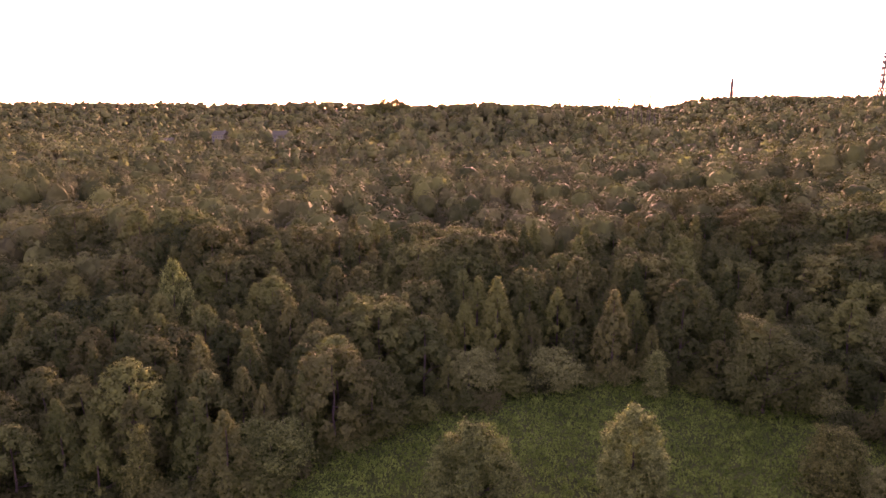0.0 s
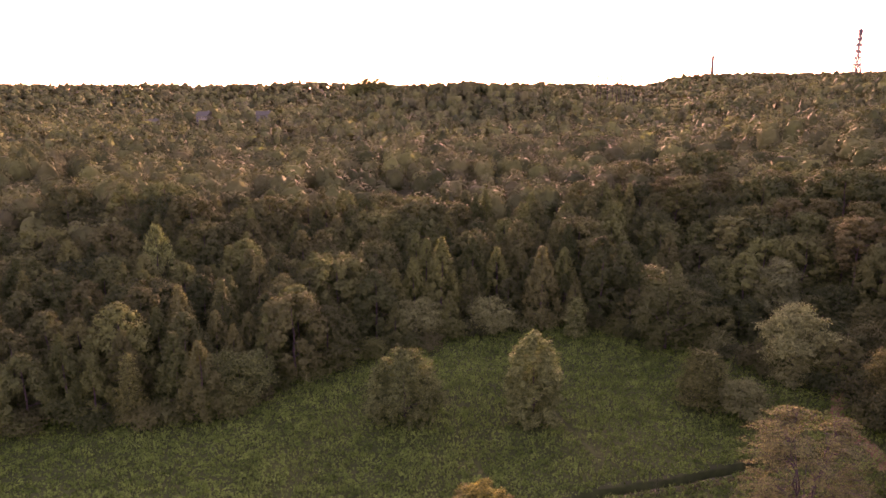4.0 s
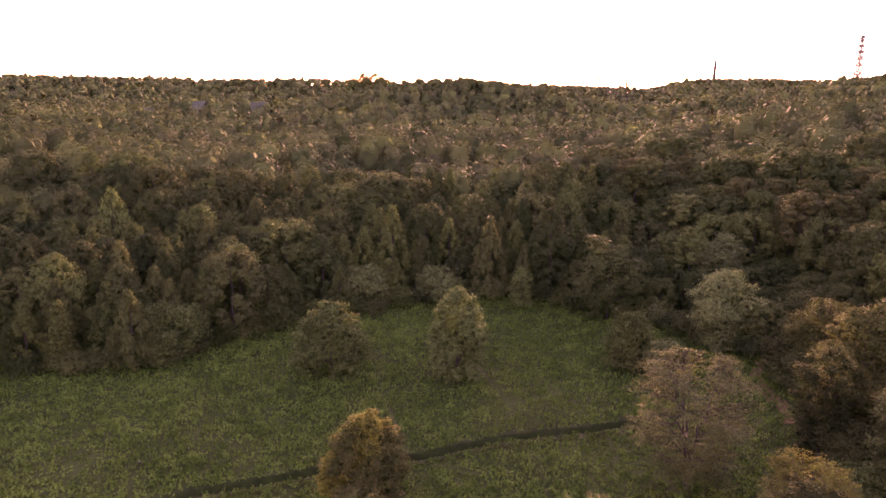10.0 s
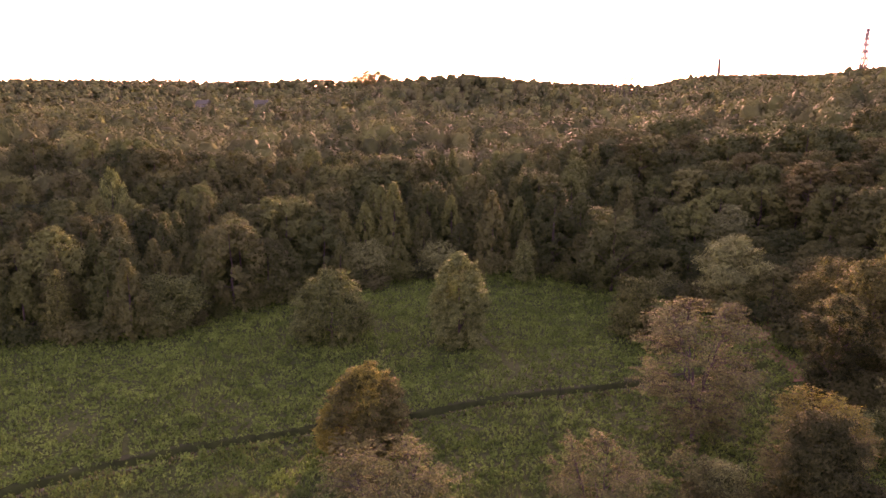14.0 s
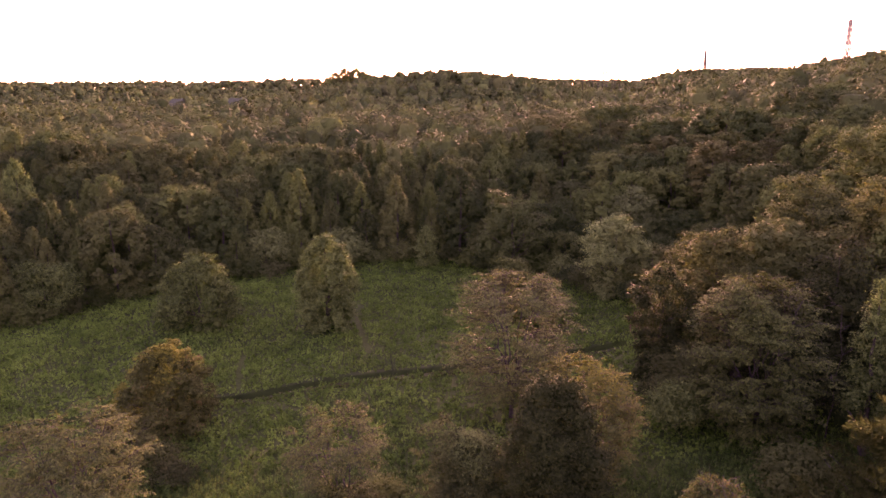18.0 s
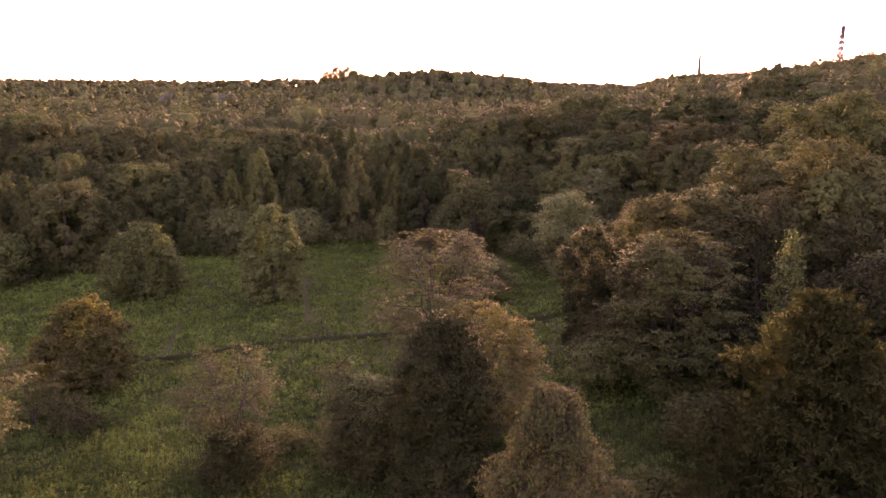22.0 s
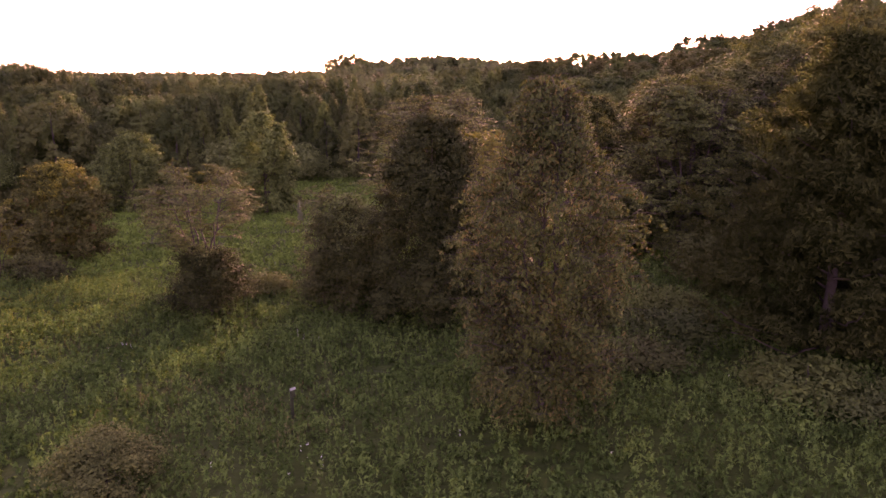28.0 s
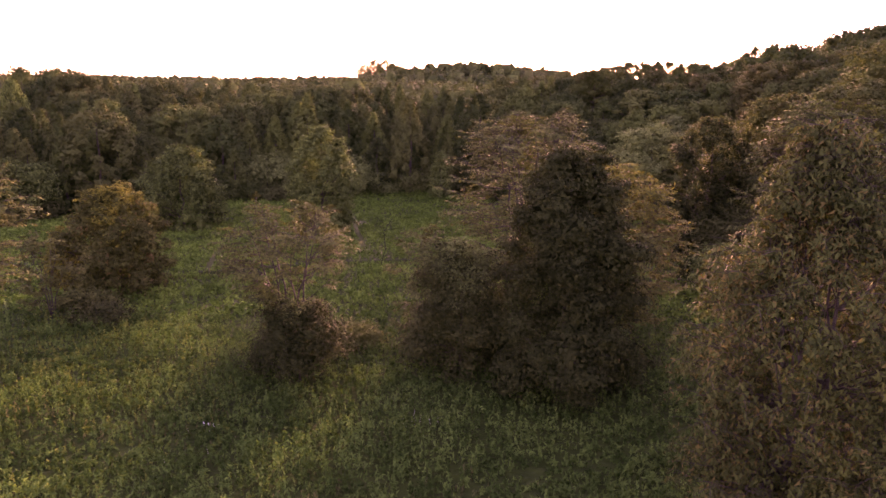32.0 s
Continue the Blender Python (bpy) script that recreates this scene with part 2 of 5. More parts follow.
def in_clearing(x, y):
    inside = False
    n = len(CLEARING)
    for i in range(n):
        (ax, ay), (bx, by) = CLEARING[i], CLEARING[i - 1]
        if (ay > y) != (by > y) and x < (bx - ax) * (y - ay) / (by - ay) + ax:
            inside = not inside
    return inside


# ---- mesh helpers ----


def mesh_np(name, v, f, material, smooth=False, normals=None):
    """A mesh from arrays of corners and of faces (all with the same count of corners)."""
    me = bpy.data.meshes.new(name)
    v = np.ascontiguousarray(v, np.float32)
    f = np.ascontiguousarray(f, np.int32)
    k = f.shape[1]
    me.vertices.add(len(v))
    me.vertices.foreach_set("co", v.ravel())
    me.loops.add(f.size)
    me.loops.foreach_set("vertex_index", f.ravel())
    me.polygons.add(len(f))
    me.polygons.foreach_set("loop_start", np.arange(0, f.size, k, dtype=np.int32))
    me.polygons.foreach_set("use_smooth", np.full(len(f), smooth))
    me.materials.append(material)
    if normals is not None:
        at = me.attributes.new("custom_normal", "FLOAT_VECTOR", "POINT")
        at.data.foreach_set("vector", np.ascontiguousarray(normals, np.float32).ravel())
    me.update(calc_edges=True)
    return me


def child(name, me, parent, label=""):
    ob = new(name, me)
    ob.parent = parent
    return tagged(ob, label)


def join(parts):
    vs, fs, n = [], [], 0
    for v, f in parts:
        vs.append(v)
        fs.append(f + n)
        n += len(v)
    return np.concatenate(vs), np.concatenate(fs)


def tube(path, radii, sides=7):
    path = np.asarray(path, float)
    n = len(path)
    t = np.gradient(path, axis=0)
    t /= np.linalg.norm(t, axis=1)[:, None] + 1e-9
    ref = np.where(np.abs(t[:, 2:3]) > 0.9, np.array([[1.0, 0, 0]]), np.array([[0, 0, 1.0]]))
    a = np.cross(t, ref)
    a /= np.linalg.norm(a, axis=1)[:, None]
    b = np.cross(t, a)
    ang = np.linspace(0, 2 * np.pi, sides, endpoint=False)
    v = path[:, None] + np.asarray(radii)[:, None, None] * (np.cos(ang)[None, :, None] * a[:, None] + np.sin(ang)[None, :, None] * b[:, None])
    i, j = np.meshgrid(np.arange(n - 1), np.arange(sides), indexing="ij")
    i, j = i.ravel(), j.ravel()
    k = (j + 1) % sides
    f = np.stack([i * sides + j, i * sides + k, (i + 1) * sides + k, (i + 1) * sides + j], 1)
    return v.reshape(-1, 3), f


def bent(a, b, rng, n=6, wobble=0.05, sag=0.0):
    """A gently crooked line from a to b."""
    a, b = np.asarray(a, float), np.asarray(b, float)
    u = np.linspace(0, 1, n)[:, None]
    ln = np.linalg.norm(b - a)
    p = a + (b - a) * u + rng.normal(0, wobble * ln, (n, 3)) * np.sin(u * np.pi) * 0.6
    p[:, 2] += sag * ln * np.sin(u[:, 0] * np.pi)
    return p


def unit(v):
    return v / (np.linalg.norm(v, axis=1)[:, None] + 1e-9)


def leaves(rng, pts, nrm, size, long=1.5, droop=0.0, loose=0.8, upright=0.0, soft=0.5, flat=0.0, sky=0.45):
    """Small pointed leaves at pts, facing roughly along nrm: corners, faces and shading normals that lean towards the crown's outside."""
    n = len(pts)
    out = unit(nrm)
    nr = unit(out * (1 - 0.6 * flat) + [0, 0, flat] + rng.normal(0, loose * (1 - 0.4 * flat), (n, 3)))
    ax = np.cross(nr, rng.normal(0, 1, (n, 3)))
    ax = unit(ax)
    ax[:, 2] += upright - droop
    ax = unit(ax)
    sd = unit(np.cross(nr, ax))
    s = size * rng.uniform(0.6, 1.35, (n, 1))
    ln, wd = s * long * 0.5, s * 0.5
    v = np.stack([pts - ax * ln, pts + sd * wd - ax * ln * 0.1, pts + ax * ln - sd * wd * 0.6], 1)
    g = np.cross(v[:, 1] - v[:, 0], v[:, 2] - v[:, 0])
    flip = (g * out).sum(1) < 0
    v[flip] = v[flip][:, ::-1]
    g[flip] *= -1
    nv = unit(unit(g) * (1 - soft) + out * soft + [0, 0, sky])
    return v.reshape(-1, 3), np.arange(3 * n).reshape(n, 3), np.repeat(nv, 3, axis=0)


def join3(parts):
    v, f = join([(a, b) for a, b, c in parts])
    return v, f, np.concatenate([c for a, b, c in parts])


def ball(level):
    bm = bmesh.new()
    bmesh.ops.create_icosphere(bm, subdivisions=level, radius=1.0)
    v = np.array([q.co[:] for q in bm.verts])
    f = np.array([[q.index for q in p.verts] for p in bm.faces])
    bm.free()
    return v, f


ICO = (ball(1), ball(2), ball(3))
CORE_RNG = np.random.default_rng(3)


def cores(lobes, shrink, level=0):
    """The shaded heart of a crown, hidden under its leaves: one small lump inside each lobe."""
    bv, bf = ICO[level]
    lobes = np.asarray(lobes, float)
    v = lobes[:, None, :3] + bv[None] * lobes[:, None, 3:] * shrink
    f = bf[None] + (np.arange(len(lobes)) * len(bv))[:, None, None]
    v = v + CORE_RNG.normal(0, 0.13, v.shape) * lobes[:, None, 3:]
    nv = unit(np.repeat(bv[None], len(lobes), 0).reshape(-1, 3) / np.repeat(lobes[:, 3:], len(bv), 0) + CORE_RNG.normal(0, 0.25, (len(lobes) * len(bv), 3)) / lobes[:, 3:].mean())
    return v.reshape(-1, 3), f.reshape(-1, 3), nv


def hull(lobes, mid, level, shrink):
    """The lumpy skin round a heap of clumps, seen from its middle: the shaded mass under a far crown's leaves."""
    d, f = ICO[level]
    o = (mid - lobes[:, :3]) / lobes[:, 3:]
    e = d[:, None] / lobes[None, :, 3:]
    a, b = (e * e).sum(2), (e * o[None]).sum(2)
    root = b * b - a * ((o * o).sum(1) - 1)[None]
    t_ = np.where(root > 0, (-b + np.sqrt(np.maximum(root, 0))) / a, 0).max(1)
    t_ = np.maximum(t_, 0.75 * np.median(t_))
    v = mid + d * t_[:, None] * shrink
    g = np.cross(v[f[:, 1]] - v[f[:, 0]], v[f[:, 2]] - v[f[:, 0]])
    nv = np.zeros_like(v)
    for k in range(3):
        np.add.at(nv, f[:, k], g)
    return v, f, unit(unit(nv) + 0.5 * d)


def twigs(rng, p, d, each, spread, squash=0.4):
    """Each of the points becomes a small spray of points."""
    q = np.repeat(p, each, axis=0) + rng.normal(0, 1, (len(p) * each, 3)) * spread * [1.1, 1.1, squash]
    return q, np.repeat(d, each, axis=0) + rng.normal(0, 0.25, (len(p) * each, 3))


def lobe_points(rng, lobes, n, thick=0.22, inner=0.75, top_bias=0.5):
    """Points on the outer skin of a heap of ellipsoids, and the way outwards."""
    lobes = np.asarray(lobes, float)
    area = (lobes[:, 3] * lobes[:, 4] + lobes[:, 3] * lobes[:, 5]) ** 0.8
    which = rng.choice(len(lobes), int(n * 1.9) + 8, p=area / area.sum())
    d = unit(rng.normal(0, 1, (len(which), 3)) + [0, 0, top_bias])
    c, r = lobes[which, :3], lobes[which, 3:]
    p = c + d * r * (1.04 - thick * rng.random((len(which), 1)) ** 1.5)
    depth = np.min(np.linalg.norm((p[:, None] - lobes[None, :, :3]) / lobes[None, :, 3:], axis=2), axis=1)
    ok = depth > inner
    return p[ok][:n], unit(d / r)[ok][:n]


def plant_thing(name, x, y, label, category, group="", yaw=0.0, scale=1.0):
    e = new(name)
    e.empty_display_size = 0.5
    e.matrix_world = pose(x, y, zg(x, y), 0, 0, yaw) @ Matrix.Scale(scale, 4)
    return tagged(e, label, category, group)


def heap(rng, h, r, low, kind):
    """The lobes of a crown whose top is h high, r wide and whose foliage starts at low."""
    out = []
    span = h - low
    if kind in ("round", "bush"):
        n = 26 if kind == "round" else 20
        zc = low + span * (0.5 if kind == "round" else 0.45)
        rz = span * (0.42 if kind == "round" else 0.42)
        for i in range(n):
            u = 1 - (i + 0.5) / n * (1.9 if kind == "round" else 1.5)
            a = i * 2.4 + rng.uniform(-0.35, 0.35)
            w = math.sqrt(max(0.0, 1 - u * u)) * rng.uniform(0.7, 1.22)
            s = r * rng.uniform(0.18, 0.4)
            out.append((0.62 * r * w * math.cos(a), 0.62 * r * w * math.sin(a), zc + rz * u * rng.uniform(0.78, 1.12), s, s, min(s, span * 0.2) * 0.95))
        out.append((0, 0, zc, r * 0.58, r * 0.58, rz * 0.88))
    elif kind == "egg":
        n = 20
        for i in range(n):
            u = (i + 0.5) / n
            a = i * 2.4 + rng.uniform(-0.4, 0.4)
            z = low + span * (0.06 + 0.84 * u)
            prof = (1 - u) ** 0.55 * min(1, 0.72 + u * 1.2)
            rr = r * 0.62 * prof
            s = r * rng.uniform(0.26, 0.38) * (1.05 - 0.4 * u)
            out.append((rr * math.cos(a), rr * math.sin(a), z, s, s, s * 1.1))
        out.append((0, 0, low + span * 0.45, r * 0.55, r * 0.55, span * 0.42))
    elif kind == "dome":
        n = 24
        for i in range(n):
            u = (i + 0.5) / n
            a = i * 2.4 + rng.uniform(-0.4, 0.4)
            z = low + span * (0.06 + 0.80 * u)
            prof = math.sqrt(max(0.0, 1 - (max(0.0, u - 0.45) / 0.56) ** 2)) * (1.0 - 0.22 * min(1, u * 2.2))
            s = r * rng.uniform(0.28, 0.4) * (1.05 - 0.25 * u)
            out.append(((r - s) * prof * math.cos(a), (r - s) * prof * math.sin(a), z, s, s, s * 1.15))
        out.append((0, 0, low + span * 0.47, r * 0.62, r * 0.62, span * 0.45))
    elif kind == "cone":
        n = 28
        for i in range(n):
            u = (i + 0.3) / n
            a = i * 2.4 + rng.uniform(-0.5, 0.5)
            z = low + span * (0.04 + 0.9 * u)
            rr = r * 0.76 * (1 - u) ** 0.95
            s = r * rng.uniform(0.2, 0.34) * (1.12 - 0.82 * u)
            out.append((rr * math.cos(a), rr * math.sin(a), z, s, s, s * 1.5))
        out.append((0, 0, low + span * 0.42, r * 0.45, r * 0.45, span * 0.44))
    elif kind == "pine":
        n = 34
        for i in range(n):
            u = (i + 0.5) / n
            a = i * 2.4 + rng.uniform(-0.5, 0.5)
            z = low + span * (0.05 + 0.9 * u)
            prof = min(1.0, (1 - u) ** 0.6 * 1.25)
            rr = r * 0.78 * prof * rng.uniform(0.55, 1.0)
            s = r * rng.uniform(0.2, 0.32) * (1.1 - 0.45 * u)
            out.append((rr * math.cos(a), rr * math.sin(a), z, s, s, s * 0.7))
        out.append((0, 0, low + span * 0.42, r * 0.5, r * 0.5, span * 0.4))
    return np.array(out)


def outlined(rng, h, r, low, outline, n=64):
    """The lobes of a crown with a given outline: pairs of height and of half width, both from 0 to 1."""
    us, ws = zip(*outline)
    out = []
    for i in range(n):
        u = (i + rng.uniform(0.2, 0.8)) / n
        w = float(np.interp(u, us, ws))
        a = i * 2.4 + rng.uniform(-0.5, 0.5)
        s = r * rng.uniform(0.17, 0.3) * (0.45 + 0.55 * w)
        rr = max(0.0, r * w - s * 0.8) * rng.uniform(0.75, 1.08)
        out.append((rr * math.cos(a), rr * math.sin(a), min(low + (h - low) * u, h - s), s, s, s * 1.1))
    out.append((0, 0, low + (h - low) * 0.42, r * 0.5, r * 0.5, (h - low) * 0.4))
    return np.array(out)


def shaggy(rng, lobes, n, low=0.0):
    """Adds small lobes that stick out of a crown, as single boughs do."""
    mid = lobes[:, :3].mean(axis=0)
    i = rng.integers(0, len(lobes) - 1, n)
    d = unit(unit(lobes[i, :3] - mid) + rng.normal(0, 0.45, (n, 3)) + [0, 0, 0.12])
    s = lobes[i, 3:4] * rng.uniform(0.28, 0.58, (n, 1))
    c = lobes[i, :3] + d * lobes[i, 3:] * rng.uniform(0.75, 1.25, (n, 1))
    c[:, 2] = np.maximum(c[:, 2], low + 0.2)
    return np.concatenate([lobes, np.concatenate([c, s * 1.1, s * 1.1, s * 0.6], 1)])


def tree(name, x, y, top, r, kind, leaf, label, seed, low=0.1, n=5000, size=0.3, bark=None, category="tree", group="", long=1.4, droop=0.2, limbs=9,
         limb_r=0.07, thick=0.25, inner=0.78, trunk_r=None, loose=0.45, fill=0.8, spray=9, spread=1.5, top_leaf=None, rough_edge=3.0, soft=0.5, outline=None):
    """One tree with a tapered trunk, limbs that reach into the crown, and a crown of single leaves. top: height of its tip over the datum."""
    rng = np.random.default_rng(seed)
    bark = bark or BARK
    h = top - zg(x, y)
    lo = low * h
    e = plant_thing(name, x, y, label, category, group)
    lobes = outlined(rng, h, r, lo, outline) if outline else heap(rng, h, r, lo, kind)
    hearts = len(lobes)
    lobes = shaggy(rng, lobes, int(len(lobes) * rough_edge), lo)
    lobes[:, 2] -= max(0.0, (lobes[:, 2] + lobes[:, 5]).max() - h) * np.clip(lobes[:, 2] / h, 0, 1)
    tr = trunk_r or max(0.09, 0.016 * h)
    th = h * 0.9
    path = bent((0, 0, -0.25), (0, 0, th), rng, 9, 0.02)
    rad = tr * np.linspace(1, 0.18, 9)
    rad[0] *= 1.5
    child("trunk", mesh_np("trunk", *tube(path, rad, 8), bark, True), e)
    order = np.argsort(-np.hypot(lobes[:, 0], lobes[:, 1]))[:limbs]
    for i in order:
        c = lobes[i, :3]
        start_z = max(0.12 * h, min(th * 0.93, c[2] - 0.75 * math.hypot(c[0], c[1]) - 0.4))
        k = np.searchsorted(path[:, 2], start_z)
        k = min(max(k, 1), 8)
        u = (start_z - path[k - 1, 2]) / max(1e-6, path[k, 2] - path[k - 1, 2])
        s = path[k - 1] + (path[k] - path[k - 1]) * np.clip(u, 0, 1)
        child("limb", mesh_np("limb", *tube(bent(s, c, rng, 6, 0.06, 0.06), limb_r * (h / 10) * np.linspace(1, 0.25, 6), 5), bark, True), e)
    p, d = lobe_points(rng, lobes, max(40, n // spray), thick, inner)
    flat = 0.8 * max(0.0, 1 - droop)
    k = len(p) // 7
    p[:k] += d[:k] * rng.uniform(0.1, 0.55, (k, 1)) * lobes[:, 3].mean()
    # Leaves high in the crown take the paler top_leaf material.
    if top_leaf:
        high = p[:, 2] + 0.12 * h * np.sin(p[:, 0] * 1.3 + 1.0) + rng.normal(0, 0.09 * h, len(p)) > 0.8 * h
        q, dq = twigs(rng, p[high], d[high], spray, size * spread)
        v, f, nv = leaves(rng, q, dq, size, long, droop, loose, 0.0, soft, flat)
        child("crown_top", mesh_np("crown_top", v, f, top_leaf, True, nv), e, "paler leaves at the crown's top")
        p, d = p[~high], d[~high]
    q, dq = twigs(rng, p, d, spray, size * spread)
    parts = [leaves(rng, q, dq, size, long, droop, loose, 0.0, soft, flat)]
    if fill:
        q, dq = lobe_points(rng, lobes * [1, 1, 1, fill, fill, fill], int(n * 0.28), 0.5, 0.0)
        parts.append(leaves(rng, q, dq, size * 1.7, 1.2, droop, 0.9))
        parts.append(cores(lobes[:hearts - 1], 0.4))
    v, f, nv = join3(parts)
    v[:, 2] = np.maximum(v[:, 2], 0.02)
    child("crown", mesh_np("crown", v, f, leaf, True, nv), e)
    return e


def airy_tree(name, x, y, top, r, leaf, label, seed, low=0.3, tips=70, each=8, per=30, size=0.17, stems=6, limb_r=0.07, flat_top=0.55, bark=None, category="tree", group="", top_leaf=None, lean=(0.0, 0.0), outline=None, droop=0.1, long=1.5, reach=(0.25, 0.62), spray=(0.14, 0.3)):
    """A thin-leaved tree: stems that fan out from the foot, forked branches, and flat sprays of leaves along the twigs with gaps between them."""
    rng = np.random.default_rng(seed)
    bark = bark or BARK
    h = top - zg(x, y)
    e = plant_thing(name, x, y, label, category, group)
    lo = low * h
    k = limb_r * (h / 10)
    lines = []
    turn = rng.uniform(0, 6.28)
    for i in range(stems):
        a = turn + i * 2 * math.pi / stems + rng.uniform(-0.3, 0.3)
        far = r * rng.uniform(*reach)
        foot = np.array([0.12 * math.cos(a), 0.12 * math.sin(a), h * rng.uniform(0.02, 0.12)])
        head = np.array([far * math.cos(a) + lean[0], far * math.sin(a) + lean[1], h * rng.uniform(0.74, 0.92)])
        u = np.linspace(0, 1, 10)[:, None]
        lines.append(foot + (head - foot) * np.concatenate([u ** 1.3, u ** 1.3, u ** 0.9], 1) + rng.normal(0, 0.012 * h, (10, 3)) * np.sin(u * 3.14))
    child("trunk", mesh_np("trunk", *tube(bent((0, 0, -0.25), (0, 0, h * 0.16), rng, 5, 0.02), 1.5 * k * np.array([1.5, 1.1, 1.0, 0.9, 0.6]), 8), bark, True), e)
    knots = np.concatenate([ln[2:] for ln in lines])
    owner = np.repeat(np.arange(stems), 8)
    a = rng.uniform(0, 6.28, tips)
    up = rng.random(tips) ** 0.75
    wide = np.where(up < flat_top, 0.55 + 0.45 * np.sin(up / flat_top * 1.57), np.sqrt(np.clip(1 - ((up - flat_top) / (1.03 - flat_top)) ** 2, 0.02, 1)))
    if outline:
        up = rng.random(tips)
        wide = np.interp(up, *zip(*outline))
    rr = r * 0.88 * wide * np.sqrt(rng.uniform(0.18, 1.0, tips))
    tip = np.stack([rr * np.cos(a) + lean[0] * up, rr * np.sin(a) + lean[1] * up, lo + (h * 0.97 - lo) * up], 1)
    work = [[] for _ in range(stems)]
    pts, nrm = [], []
    for c in tip:
        gap = np.linalg.norm(knots - c + [0, 0, 0.12 * h], axis=1) + 9 * (knots[:, 2] > c[2] + 0.2)
        j = int(np.argmin(gap))
        sub = bent(knots[j], c, rng, 6, 0.05, -0.06)
        work[owner[j]].append(tube(sub, k * 0.3 * np.linspace(1, 0.3, 6), 4))
        away = unit((c - [0, 0, c[2]])[None])[0]
        for q in range(each):
            d = unit((away * 0.7 + rng.normal(0, 0.75, 3) * [1, 1, 0.3] + [0, 0, 0.08])[None])[0]
            ln = r * rng.uniform(*spray)
            s0 = sub[3 + q % 3]
            end = s0 + d * ln
            work[owner[j]].append(tube(np.stack([s0, (s0 + end) / 2 + [0, 0, 0.04 * ln], end - [0, 0, 0.06 * ln]]), k * 0.13 * np.array([1, 0.7, 0.4]), 3))
            t = rng.uniform(0.15, 1.08, (per, 1))
            side = np.array([-d[1], d[0], 0.0])
            pts.append(s0 + d * ln * t - [0, 0, 1] * ((0.06 + 0.5 * droop) * ln * t ** 2) + side * rng.normal(0, 0.16, (per, 1)) * ln + rng.normal(0, 0.03, (per, 3)))
            nrm.append(np.tile(np.array([0, 0, 1.0]) + 0.35 * d + 0.25 * away, (per, 1)))
    for i, ln in enumerate(lines):
        limb = child("limb", mesh_np("limb", *tube(ln, k * np.linspace(1, 0.22, 10), 6), bark, True), e)
        if work[i]:
            tagged(child("branchwork", mesh_np("branchwork", *join(work[i]), bark, True), limb), "thin forked branches", kind="stuff")
    p, d = np.concatenate(pts), np.concatenate(nrm)
    if top_leaf:
        high = p[:, 2] > h * 0.8 + rng.normal(0, 0.06 * h, len(p))
        child("crown_top", mesh_np("crown_top", *(lambda q: (q[0], q[1], top_leaf, True, q[2]))(leaves(rng, p[high], d[high], size, long, droop, 0.4, 0.0, 0.4))), e, "brighter turning leaves")
        p, d = p[~high], d[~high]
    v, f, nv = leaves(rng, p, d, size, long, droop, 0.4, 0.0, 0.4)
    v[:, 2] = np.maximum(v[:, 2], 0.02)
    child("crown", mesh_np("crown", v, f, leaf, True, nv), e)
    return e


